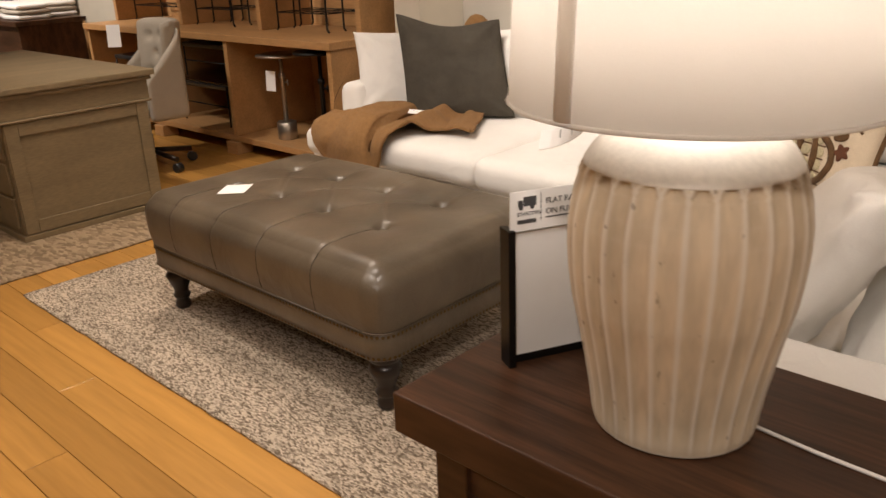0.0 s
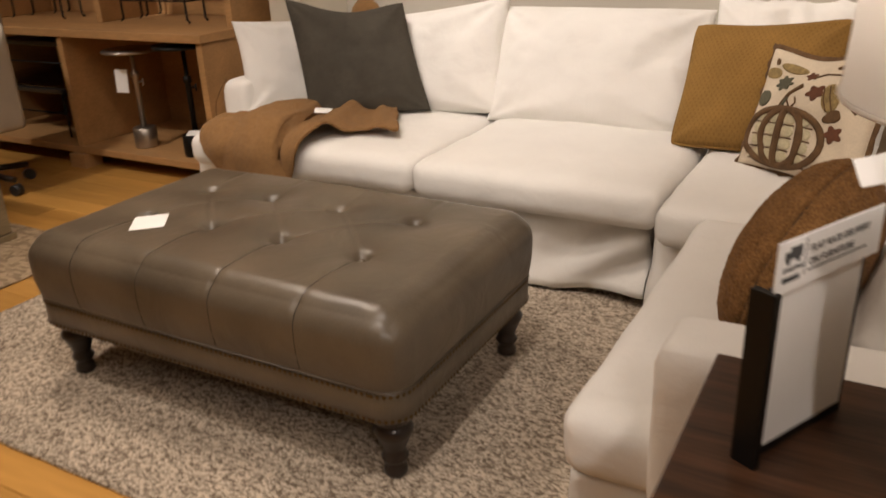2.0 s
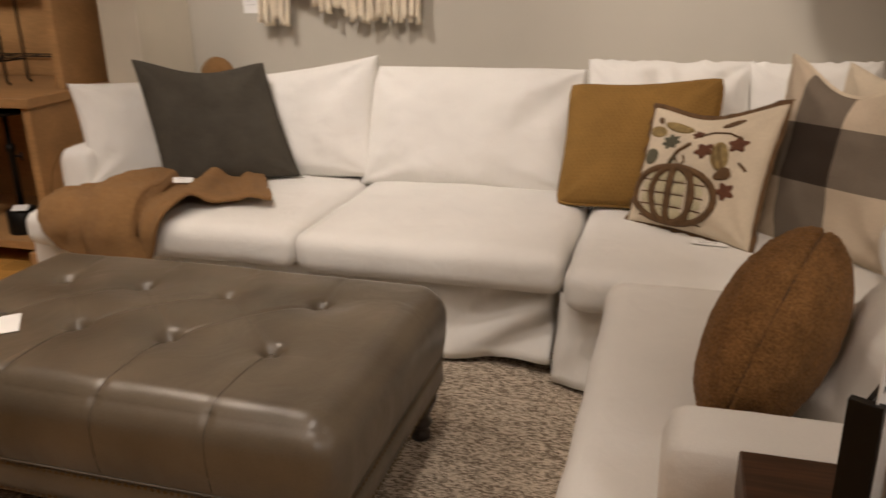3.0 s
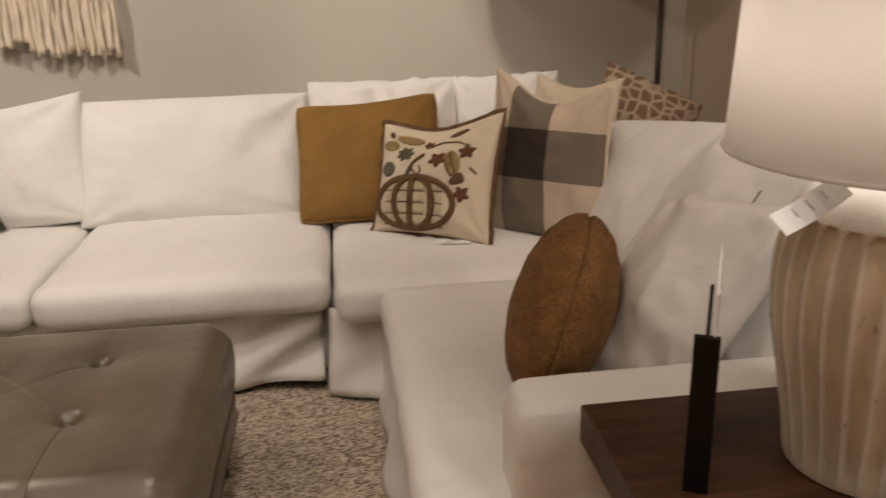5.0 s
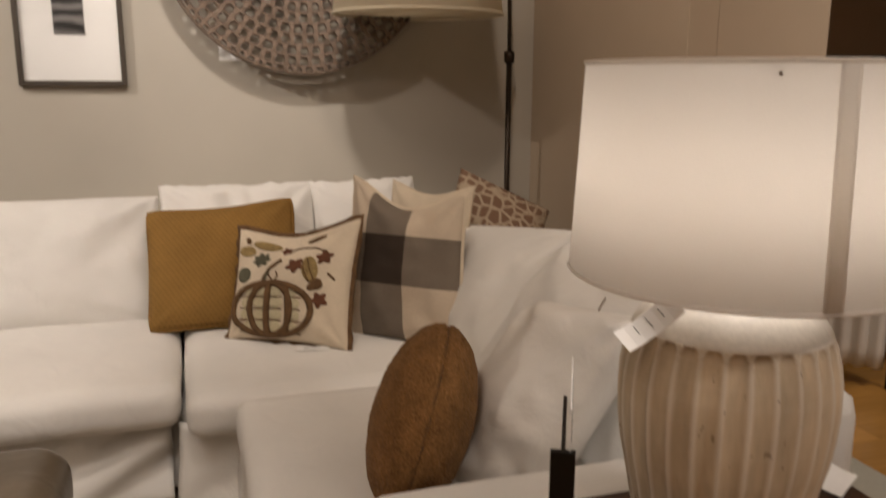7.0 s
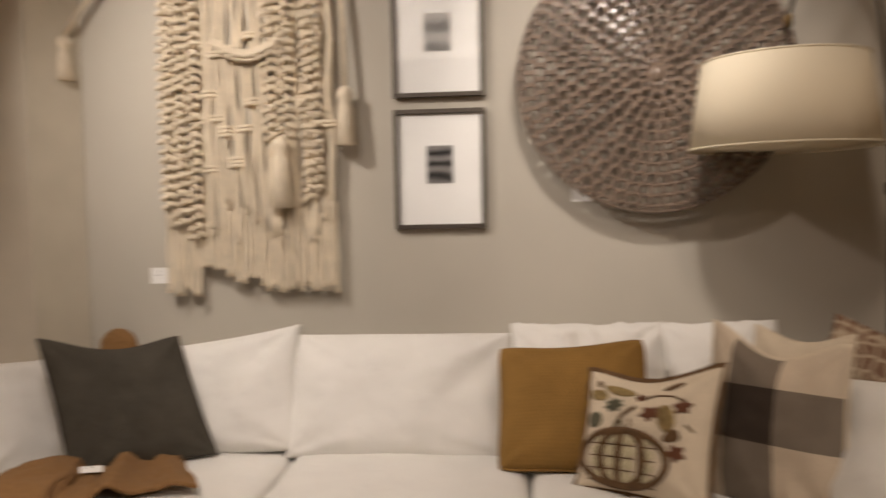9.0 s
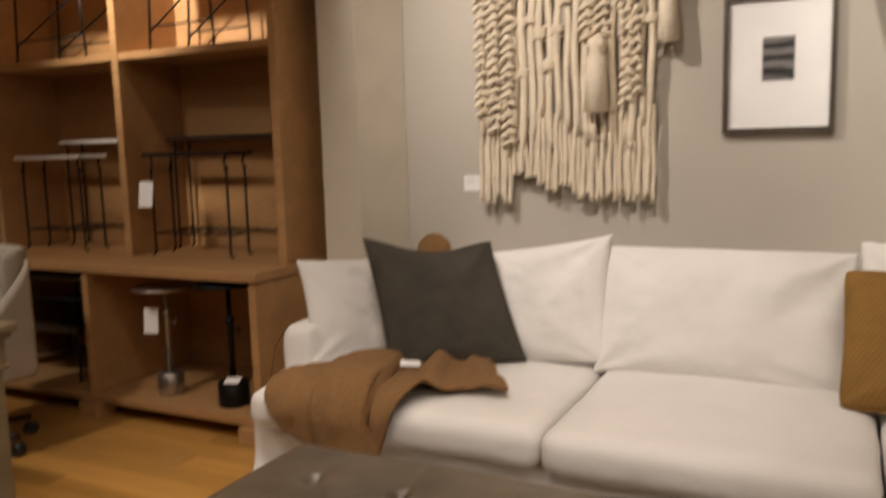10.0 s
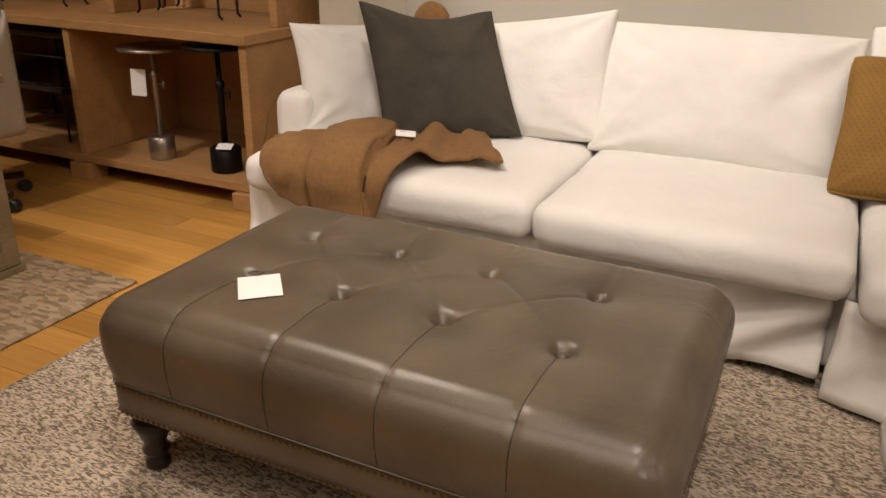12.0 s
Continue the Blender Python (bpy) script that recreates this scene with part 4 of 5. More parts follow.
def end_table():
    t = thing("end_table", pose(0, 0, 0), "dark walnut-stained wooden end table behind the sofa arm", "table")
    part("tabletop", box(-0.105, 0.65, 1.276, 1.724, TABLE_Z - 0.072, TABLE_Z, 0.004), M_WALNUT, t)
    for x in (-0.04, 0.52):
        for y in (1.30, 1.62):
            part("leg", box(x, x + 0.065, y, y + 0.065, 0.0, TABLE_Z - 0.073, 0.003), M_WALNUT, t)
    part("rail", box(-0.02, 0.57, 1.31, 1.335, TABLE_Z - 0.15, TABLE_Z - 0.073, 0.002), M_WALNUT, t)
    part("rail", box(-0.02, 0.57, 1.645, 1.67, TABLE_Z - 0.15, TABLE_Z - 0.073, 0.002), M_WALNUT, t)


end_table()
LAMP_X, LAMP_Y = 0.258, 1.493


def table_lamp():
    t = thing("table_lamp", pose(LAMP_X, LAMP_Y, TABLE_Z), "fluted whitewashed terracotta table lamp with a white drum shade", "table lamp")

    def flute(a, z):
        t = 2 * ((a * 28 / (2 * math.pi)) % 1.0) - 1
        arch = 0.3830 - 0.030 * (1 - math.sqrt(max(0.0, 1 - t * t)))
        f = max(0.0, min(1.0, (arch - z) / 0.0035)) * max(0.0, min(1.0, (z + 0.004) / 0.05))
        return 1 - 0.042 * f * max(0.0, 1 - t * t) ** 0.7 + 0.003 * noise.noise(Vector((math.cos(a) * 5, math.sin(a) * 3, z * 14)))

    body = [(0.108, 0.0), (0.114, 0.003), (0.117, 0.016), (0.123, 0.06), (0.132, 0.11), (0.142, 0.16), (0.151, 0.20), (0.156, 0.24), (0.158, 0.28), (0.157, 0.31), (0.153, 0.335), (0.1485, 0.352), (0.1448, 0.364), (0.1415, 0.3715), (0.1372, 0.3820)]
    dense = []
    for (r0, z0), (r1, z1) in zip(body, body[1:]):
        for k in range(5):
            dense.append((r0 + (r1 - r0) * k / 5, z0 + (z1 - z0) * k / 5))
    dense.append(body[-1])
    part("body", lathe(dense, 288, flute), M_CERAMIC, t)
    part("shoulder", lathe([(0.1378, 0.3800), (0.1376, 0.3818), (0.1350, 0.3862), (0.1312, 0.3925), (0.1260, 0.400), (0.118, 0.409), (0.105, 0.4195), (0.087, 0.430), (0.06, 0.436), (0.02, 0.438)], 96), M_GLAZE, t, "smooth chalky white shoulder")
    part("neck", lathe([(0.018, 0.437), (0.018, 0.445), (0.012, 0.45), (0.012, 0.52)], 20), M_BRASS, t, "brass neck and socket")
    bm = bmesh.new()
    n = 96
    rings = []
    for r, z in [(0.235, 0.461), (0.2285, 0.60), (0.222, 0.752), (0.2205, 0.752), (0.227, 0.60), (0.2335, 0.461)]:
        rings.append([bm.verts.new((r * math.cos(2 * math.pi * i / n), r * math.sin(2 * math.pi * i / n), z)) for i in range(n)])
    for a, b in zip(rings, rings[1:] + rings[:1]):
        for i in range(n):
            bm.faces.new((a[i], a[(i + 1) % n], b[(i + 1) % n], b[i]))
    shade = part("shade", finish(bm), M_SHADE, t, "white linen drum shade")
    for r, z in ((0.2353, 0.463), (0.2223, 0.750)):
        pts = [(r * math.cos(2 * math.pi * i / 48), r * math.sin(2 * math.pi * i / 48), z) for i in range(49)]
        part("trim", tube(pts, 0.003, 6), M_SHADE, shade)
    for a in (-1.75,):
        seam = bmesh.new()
        cols = []
        for k in range(5):
            b = a + 0.11 * (k / 4 - 0.5)
            cols.append([seam.verts.new((r * math.cos(b), r * math.sin(b), z)) for r, z in ((0.2358, 0.462), (0.2229, 0.747))])
        for c0, c1 in zip(cols, cols[1:]):
            seam.faces.new((c0[0], c1[0], c1[1], c0[1]))
        geom = bmesh.ops.extrude_face_region(seam, geom=list(seam.faces))["geom"]
        bmesh.ops.translate(seam, vec=(0.0012 * math.cos(a), 0.0012 * math.sin(a), 0), verts=[g for g in geom if isinstance(g, bmesh.types.BMVert)])
        part("seam", finish(seam), M_SHADE, shade, "lapped vertical seam")
    part("bulb", lathe([(0.014, 0.52), (0.018, 0.54), (0.03, 0.575), (0.03, 0.60), (0.02, 0.622), (0.0001, 0.63)], 24), M_BULB, t, "glowing frosted bulb")
    for k in range(3):
        b = 2 * math.pi * k / 3
        part("spider", tube([(0, 0, 0.735), (0.225 * math.cos(b), 0.225 * math.sin(b), 0.735)], 0.002, 6), M_BRASS, t)
    part("harp", tube([(0.012, 0, 0.46), (0.06, 0, 0.53), (0.06, 0, 0.63), (0.0, 0, 0.735), (-0.06, 0, 0.63), (-0.06, 0, 0.53), (-0.012, 0, 0.46)], 0.002, 6), M_BRASS, t)
    return t


table_lamp()


# ---- throw on the sofa ----
def throw():
    ob = thing("throw_blanket", pose(0, 0, 0), "brown sherpa throw blanket draped over the sofa seat", "blanket")
    bm = bmesh.new()
    nu, nv = 110, 70
    back_line = ((0.0, -2.56, 3.22), (0.2, -2.46, 3.38), (0.45, -2.25, 3.50), (0.6, -2.16, 3.52), (0.8, -2.05, 3.62), (1.0, -1.94, 3.70))
    front_line = ((0.0, -2.56, 3.14), (0.07, -2.53, 3.02), (0.18, -2.44, 2.92), (0.32, -2.29, 2.88), (0.52, -2.06, 2.88), (0.58, -2.03, 2.98), (0.70, -1.95, 3.17), (0.80, -1.86, 3.26), (0.9, -1.78, 3.28), (1.0, -1.69, 3.30))

    def along(line, u):
        for (u0, x0, y0), (u1, x1, y1) in zip(line, line[1:]):
            if u <= u1:
                f = (u - u0) / (u1 - u0)
                return x0 + (x1 - x0) * f, y0 + (y1 - y0) * f
        return line[-1][1:]

    rows = []
    front = 3.12
    for j in range(nv + 1):
        row = []
        for i in range(nu + 1):
            u, v = i / nu, j / nv
            xb, yb = along(back_line, u)
            xf, yf = along(front_line, u)
            x, s = xb + (xf - xb) * v, yb + (yf - yb) * v
            if s > front:
                y, z = s, 0.500
            else:
                d = front - s
                a = min(d / 0.085, math.pi / 2)
                y = front - 0.085 * math.sin(a)
                z = 0.500 - 0.085 * (1 - math.cos(a)) - max(0.0, d - 0.1335)
            over = 1 if s > front else max(0.0, 1 - (front - s) / 0.14)
            ridge = 0.016 * math.exp(-(((u - 0.42 + 0.02 * v) / 0.10) ** 2)) + 0.050 * math.exp(-(((u - 0.74 + 0.04 * v) / 0.045) ** 2)) + 0.02 * math.exp(-(((u - 0.62) / 0.03) ** 2)) + 0.02 * math.exp(-(((u - 0.93) / 0.04) ** 2))
            fold = noise.noise(Vector((u * 7 + v * 1.5, v * 2.2, 4))) * 0.022 + noise.noise(Vector((u * 17, v * 6, 8))) * 0.008
            z += (ridge + abs(fold)) * over * min(1.0, 0.12 + 4 * v)
            y -= (ridge * 0.7 + abs(fold)) * (1 - over)
            lap = max(0.0, min(1.0, (u - 0.27 - 0.06 * v) / 0.012)) * max(0.0, min(1.0, (0.56 - 0.04 * v - u) / 0.012))
            z += 0.036 * lap * over
            y -= 0.036 * lap * (1 - over)
            dome = math.exp(-(((u - 0.15) / 0.12) ** 2)) * math.sin(math.pi * min(1.0, v * 1.1))
            z += 0.030 * dome * over
            y -= 0.030 * dome * (1 - over)
            x += noise.noise(Vector((v * 4, u * 6, 3))) * 0.015
            row.append(bm.verts.new((x, y, z)))
        rows.append(row)
    for a, b in zip(rows, rows[1:]):
        for i in range(nu):
            bm.faces.new((a[i], a[i + 1], b[i + 1], b[i]))
    edges = [[v.co + Vector((0, -0.002, 0.006)) for v in rows[-1]], [r[-1].co + Vector((0, 0, 0.006)) for r in rows]]
    places = [[v.co.copy() for v in row] for row in rows]
    cloth = part("cloth", finish(bm), M_SHERPA, ob)
    mod = cloth.modifiers.new("thickness", "SOLIDIFY")
    mod.thickness, mod.offset = 0.012, 1
    for line in edges:
        part("hem", tube(line[::2], 0.009, 8), M_SHERPA, ob)
    fold = bmesh.new()
    sheet = []
    for j in range(4, nv + 1):
        v = j / nv
        row = []
        for k in range(31):
            u = (0.27 + 0.07 * v) + (0.29 - 0.12 * v) * k / 30
            i = int(u * nu)
            p = places[j][i].lerp(places[j][i + 1], u * nu - i)
            puff = 0.016 + 0.012 * math.sin(math.pi * k / 30) + 0.006 * noise.noise(Vector((k * 0.15, v * 4, 2)))
            row.append(fold.verts.new(p + Vector((0, -0.5, 0.85)) * puff))
        sheet.append(row)
    for a, b in zip(sheet, sheet[1:]):
        for k in range(30):
            fold.faces.new((a[k], a[k + 1], b[k + 1], b[k]))
    rims = [[r[0].co.copy() for r in sheet], [v.co.copy() for v in sheet[-1]], [r[-1].co.copy() for r in sheet]]
    folded = part("folded_corner", finish(fold), M_SHERPA, ob)
    mod = folded.modifiers.new("thickness", "SOLIDIFY")
    mod.thickness, mod.offset = 0.014, 0
    for line in rims:
        part("hem", tube(line[::2], 0.0085, 8), M_SHERPA, ob)
    return ob


throw()
price_tag(pose(-2.10, 3.36, 0.548, 18, 5, 30), 0.075, 0.04, "small white tag tucked under the brown throw", 1)
price_tag(pose(-0.10, 3.225, 0.487, 2, 0, -8), 0.11, 0.035, "white care tag lying on the sofa seat", 3)


def tag_string(pts, label):
    ob = thing("tag_string", pose(*pts[0]), label, "string", "tag strings")
    part("thread", tube([Vector(p) - Vector(pts[0]) for p in pts], 0.0016, 6), M_EMB, ob)


tag_string([(0.395, 2.10, 0.925), (0.365, 2.085, 0.895), (0.335, 2.07, 0.875), (0.325, 2.065, 0.862)], "thin dark tag string on the crumpled white cushion")
tag_string([(-2.68, 3.395, 0.642), (-2.715, 3.39, 0.60), (-2.752, 3.385, 0.54), (-2.765, 3.38, 0.46), (-2.775, 3.37, 0.41)], "thin tag string hanging over the white sofa arm")


# ---- sign on the end table ----
def writing(text, size, parent, m, mat=None):
    data = bpy.data.curves.new("lettering", "FONT")
    data.body, data.size, data.extrude = text, size, 0.0003
    data.materials.append(mat or M_INK)
    ob = new("lettering", data)
    ob.parent = parent
    ob.matrix_basis = m
    return tagged(ob, "dark printed letters")


def counter_sign():
    # x runs along the sign, its face looks along -y
    m = pose(-0.022, 1.456, TABLE_Z, 0, 0, 63)
    s = thing("tabletop_sign", m, "black-framed sign with a blank white panel and a delivery notice", "sign")
    L, H, T = 0.205, 0.236, 0.006
    part("frame_post", box(0, 0.012, -0.017, 0.017, 0, H, 0.001), M_BLACK, s)
    part("frame_post", box(L - 0.005, L, -T / 2, T / 2, 0, H, 0.001), M_BLACK, s)
    part("frame_rail", box(0.0125, L - 0.0055, -T / 2, T / 2, 0, 0.014, 0.001), M_BLACK, s)
    part("frame_rail", box(0.0125, L - 0.0055, -T / 2, T / 2, H - 0.008, H, 0.001), M_BLACK, s)
    part("panel", box(0.0125, L - 0.0055, -T / 2 + 0.0005, T / 2 - 0.0005, 0.0145, H - 0.0085, 0), M_PAPER, s, "blank white panel")
    top = part("header_card", box(0.006, L + 0.012, -0.010, -0.008, H - 0.004, H + 0.060, 0), M_PAPER, s, "white card with a delivery notice")
    writing("FLAT RATE DELIVERY", 0.0128, top, pose(0.066, -0.0106, H + 0.036, 90, 0, 0))
    writing("ON FURNITURE", 0.0128, top, pose(0.066, -0.0106, H + 0.019, 90, 0, 0))
    writing("STARTING", 0.0085, top, pose(0.017, -0.0106, H + 0.021, 90, 0, 0))
    part("printed_line", box(0.066, 0.185, -0.0108, -0.0102, H + 0.0125, H + 0.0145, 0), M_INK, top)
    part("printed_line", box(0.018, 0.05, -0.0108, -0.0102, H + 0.008, H + 0.0145, 0), M_INK, top)
    part("printed_line", box(0.0575, 0.0583, -0.0108, -0.0102, H + 0.010, H + 0.055, 0), M_INK, top)
    truck = box(0.028, 0.050, -0.0109, -0.0102, H + 0.036, H + 0.051, 0)
    box(0.019, 0.027, -0.0109, -0.0102, H + 0.036, H + 0.046, 0, truck)
    for x in (0.024, 0.043):
        vs = bmesh.ops.create_circle(truck, cap_ends=True, radius=0.0038, segments=14)["verts"]
        bmesh.ops.transform(truck, matrix=pose(x, -0.0109, H + 0.034, 90, 0, 0), verts=vs)
    part("truck_icon", truck, M_INK, top, "black delivery truck pictogram")


counter_sign()


def lamp_cord():
    ob = thing("lamp_cord", pose(0, 0, 0), "pale lamp cord lying across the end table", "cord")
    pts = [(LAMP_X + 0.10, LAMP_Y + 0.04, TABLE_Z + 0.003), (0.45, 1.523, TABLE_Z + 0.003), (0.56, 1.518, TABLE_Z + 0.003), (0.64, 1.51, TABLE_Z + 0.003), (0.656, 1.51, TABLE_Z - 0.01), (0.66, 1.51, TABLE_Z - 0.2), (0.67, 1.52, 0.10), (0.72, 1.56, 0.017)]
    part("cord", tube(pts, 0.003, 8), M_PAPER, ob)


lamp_cord()
price_tag(pose(0.098, 1.456, 1.080, 40, 38, -62), 0.034, 0.095, "long white paper price tag hanging under the lamp shade", 3, curl=0.012, string=[(0.0, 0.055, 0.01), (0.02, 0.08, 0.012), (0.06, 0.11, 0.0)])


price_tag(pose(0.60, 1.635, TABLE_Z + 0.02, 20, -15, 25), 0.07, 0.09, "white paper tag lying on the end table", 0, curl=0.01)


# ---- wall art ----
def picture(z0, z1, photo, label):
    x0, x1 = -1.109, -0.695
    p = thing("framed_picture", pose((x0 + x1) / 2 - 0.006, WALL_Y, z0), label, "picture", "framed pictures")
    w, h, f = (x1 - x0) / 2, z1 - z0, 0.02
    for a in ((-w, -w + f, 0, h), (w - f, w, 0, h), (-w + f + 0.0005, w - f - 0.0005, 0, f), (-w + f + 0.0005, w - f - 0.0005, h - f, h)):
        part("frame_bar", box(a[0], a[1], -0.034, -0.002, a[2], a[3], 0.002), M_FRAME, p, "thin pewter-grey frame")
    part("mount", box(-w + f, w - f, -0.018, -0.010, f, h - f, 0), M_MAT, p, "white picture mount")
    part("print", box(-0.060, 0.058, -0.0195, -0.0185, h * 0.5 - 0.085 + 0.02, h * 0.5 + 0.085 + 0.02, 0), photo, p, "small black and white print")
    glass = part("glass", box(-w + f, w - f, -0.026, -0.024, f, h - f, 0), M_GLASS, p)
    glass.visible_shadow = False


picture(1.369, 1.908, M_PHOTO1, "framed small dark photograph in a wide white mount")
picture(1.962, 2.501, M_PHOTO2, "framed small grey photograph in a wide white mount")


def medallion():
    R = 0.585
    ob = thing("wall_medallion", pose(0.035, WALL_Y - 0.105, 2.01, 90, 0, 0), "round pierced carved wooden wall medallion", "wall decor")
    bm = bmesh.new()
    rng = random.Random(5)
    radii = [0.035, 0.075, 0.115, 0.155, 0.20, 0.245, 0.29, 0.335, 0.38, 0.425, 0.47, 0.515, 0.560, R]

    def band(r0, r1, n, z0, z1):
        vs = []
        for i in range(n):
            a = 2 * math.pi * i / n
            c, s = math.cos(a), math.sin(a)
            vs.append([bm.verts.new((r * c, r * s, z)) for r, z in ((r0, z0), (r1, z0), ((r1 * 0.6 + r0 * 0.4), z1), (r0 * 0.6 + r1 * 0.4, z1))])
        for i in range(n):
            a, b = vs[i], vs[(i + 1) % n]
            for k in range(4):
                bm.faces.new((a[k], b[k], b[(k + 1) % 4], a[(k + 1) % 4]))

    for k, r in enumerate(radii):
        band(r - 0.0095, r + 0.0095, 96, 0.0, 0.020)
    counts = [12, 12, 20, 24, 28, 34, 38, 44, 48, 54, 58, 64, 84]
    for k, (r0, r1) in enumerate(zip(radii, radii[1:])):
        n = counts[k]
        for i in range(n):
            a = 2 * math.pi * (i + 0.5 * (k % 2)) / n + rng.uniform(-0.01, 0.01)
            wd = min(0.0085, 0.22 * r1 * 2 * math.pi / n)
            m = Matrix.Rotation(a, 4, "Z")
            for x0, x1 in ((r0, r1),):
                mid = (x0 + x1) / 2
                shape = ((x0, -2.3), (mid, -1.05), (x1, -2.3), (x1, 2.3), (mid, 1.05), (x0, 2.3))
                pv = [bm.verts.new(m @ Vector((x, k2 * wd, 0))) for x, k2 in shape]
                qv = [bm.verts.new(m @ Vector((x, k2 * wd * 0.7, 0.022 if x == mid else 0.019))) for x, k2 in shape]
                bm.faces.new((pv[5], pv[4], pv[1], pv[0]))
                bm.faces.new((pv[4], pv[3], pv[2], pv[1]))
                bm.faces.new((qv[0], qv[1], qv[4], qv[5]))
                bm.faces.new((qv[1], qv[2], qv[3], qv[4]))
                for e0, e1 in ((0, 1), (1, 2), (3, 4), (4, 5)):
                    bm.faces.new((pv[e0], pv[e1], qv[e1], qv[e0]))
    bmesh.ops.recalc_face_normals(bm, faces=bm.faces)
    for v in bm.verts:
        v.co.z += 0.03 * (1 - (v.co.xy.length / R) ** 2)
    part("openwork", bm, M_CARVED, ob)
    part("boss", lathe([(0.036, 0.03), (0.034, 0.05), (0.02, 0.058), (0.0001, 0.06)], 24), M_CARVED, ob)
    for a in (0.9, 2.2, 4.1, 5.3):
        peg = part("wall_spacer", tube([(0.46 * math.cos(a), 0.46 * math.sin(a), 0.006), (0.46 * math.cos(a), 0.46 * math.sin(a), -0.104)], 0.006, 8), M_CARVED, ob)


medallion()


def wall_hanging():
    ob = thing("macrame_hanging", pose(-1.78, WALL_Y - 0.05, 0), "thick cream cotton macrame wall hanging with knots and tassels", "wall hanging")
    rng = random.Random(11)
    part("rod", tube([(-0.50, 0, 2.62), (0.52, 0, 2.62)], 0.014, 10), M_OAK, ob, "wooden hanging rod")
    def knot(z0, c, s, lean):
        vs = bmesh.ops.create_icosphere(knots, subdivisions=2, radius=1)["verts"]
        turn = Euler((0, lean, 0)).to_matrix()
        for v in vs:
            k = 1 + 0.12 * noise.noise(v.co * 3 + Vector(c) * 9)
            v.co = Vector(c) + turn @ Vector((v.co.x * s[0], v.co.y * s[1], v.co.z * s[2])) * k

    knots = bmesh.new()

    def coil(x, y, z, r, turns=2):
        pts = []
        for k in range(turns * 14 + 1):
            a = 2 * math.pi * k / 14
            pts.append((x + r * math.cos(a), y + r * 0.9 * math.sin(a), z + 0.017 * k / 14))
        part("gathering_knot", tube(pts, 0.0095, 7), M_CORD, ob)

    def drop(x):
        if x < -0.24:
            return 1.095
        if x < -0.11:
            return 1.205
        if x < 0.06:
            return 1.15
        return 1.105

    step = 0.0405
    xs = [-0.385 + step * k for k in range(20)]
    for n, x in enumerate(xs):
        split = rng.uniform(1.30, 1.50)
        sway = rng.uniform(0, 6)
        y = -0.012 * (n % 2)
        pts = []
        for k in range(19):
            z = split + (2.62 - split) * k / 18
            pts.append((x + 0.006 * math.sin(z * 13 + sway), y + 0.004 * math.sin(z * 19 + sway), z))
        part("cord", tube(pts, rng.uniform(0.0150, 0.0185), 9), M_CORD, ob)
        for m in range(2):
            off = (m - 0.5) * 0.021
            low = drop(x) + rng.uniform(-0.02, 0.02)
            ph = rng.uniform(0, 6)
            pts = [(x + off * min(1.0, 0.6 + (split - z) * 3) + 0.003 * math.sin(z * 30 + ph), y + (0.006 if m % 2 else -0.006) + 0.003 * math.sin(z * 37 + ph), z) for z in [low + (split + 0.03 - low) * k / 12 for k in range(13)]]
            part("fringe_cord", tube(pts, 0.0108, 8, taper=lambda f: 1.25 - 0.25 * min(1, f * 10)), M_CORD, ob)
    # plaited sinnets
    for x, z0, z1, w in ((-0.375, 1.50, 2.6, 0.040), (-0.315, 1.42, 2.6, 0.044), (-0.245, 1.36, 2.6, 0.044), (0.115, 1.80, 2.6, 0.042), (0.185, 1.80, 2.6, 0.046), (0.285, 1.52, 2.6, 0.040), (0.325, 1.56, 2.6, 0.036)):
        z = z0
        k = 0
        while z < z1:
            for side in (-1, 1):
                knot(0, (x + side * w * 0.33 + rng.uniform(-0.005, 0.005), -0.034 - 0.012 * (k % 2) - rng.uniform(0, 0.010), z + 0.008 * side), (w * 0.52, 0.017, 0.0125), side * rng.uniform(0.35, 0.8))
            z += rng.uniform(0.036, 0.048)
            k += 1
    tagged(part("knotwork", finish(knots), M_CORD, ob, "chunky square knots"), kind="stuff")
    for n, z in ((4, 1.86), (5, 1.98), (6, 1.87), (7, 1.80), (8, 1.66), (9, 1.82), (10, 1.94), (5, 1.64), (6, 2.16), (8, 2.18), (10, 2.24), (13, 1.80), (16, 1.93), (18, 1.83), (19, 1.83), (4, 2.2)):
        coil(xs[n], -0.006, z, 0.026, rng.choice((2, 2, 3)))
    # swagged rope
    for off, dy in ((0, 0), (0.018, -0.012), (0.034, 0.002)):
        pts = [(-0.14 + 0.31 * k / 24, -0.052 + dy - 0.007 * math.sin(k * 1.7 + off * 60), 2.205 + off - 0.06 * math.sin(math.pi * k / 24) + 0.006 * math.sin(k * 1.9 + off * 90)) for k in range(25)]
        part("swag_cord", tube(pts, 0.0125, 8), M_CORD, ob)

    def tassel(x, z_top, z_bot, r, y):
        prof = [(0.004, z_top + 0.02), (r * 0.8, z_top), (r * 0.95, z_top - 0.03), (r * 0.7, z_top - 0.045), (r * 0.95, z_top - 0.09), (r * 1.15, z_bot), (r * 0.8, z_bot - 0.004)]
        t = part("tassel", lathe(prof[::-1], 40, lambda a, z: 1 + 0.05 * math.sin(a * 13 + z * 9)), M_CORD, ob, "bound cotton tassel")
        t.location = (x, y, 0)

    tassel(0.165, 1.78, 1.48, 0.045, -0.055)
    tassel(0.455, 2.00, 1.755, 0.038, -0.03)
    part("tassel_cord", tube([(0.43, 0, 2.62), (0.45, -0.01, 2.3), (0.455, -0.027, 2.01)], 0.013, 8), M_CORD, ob)
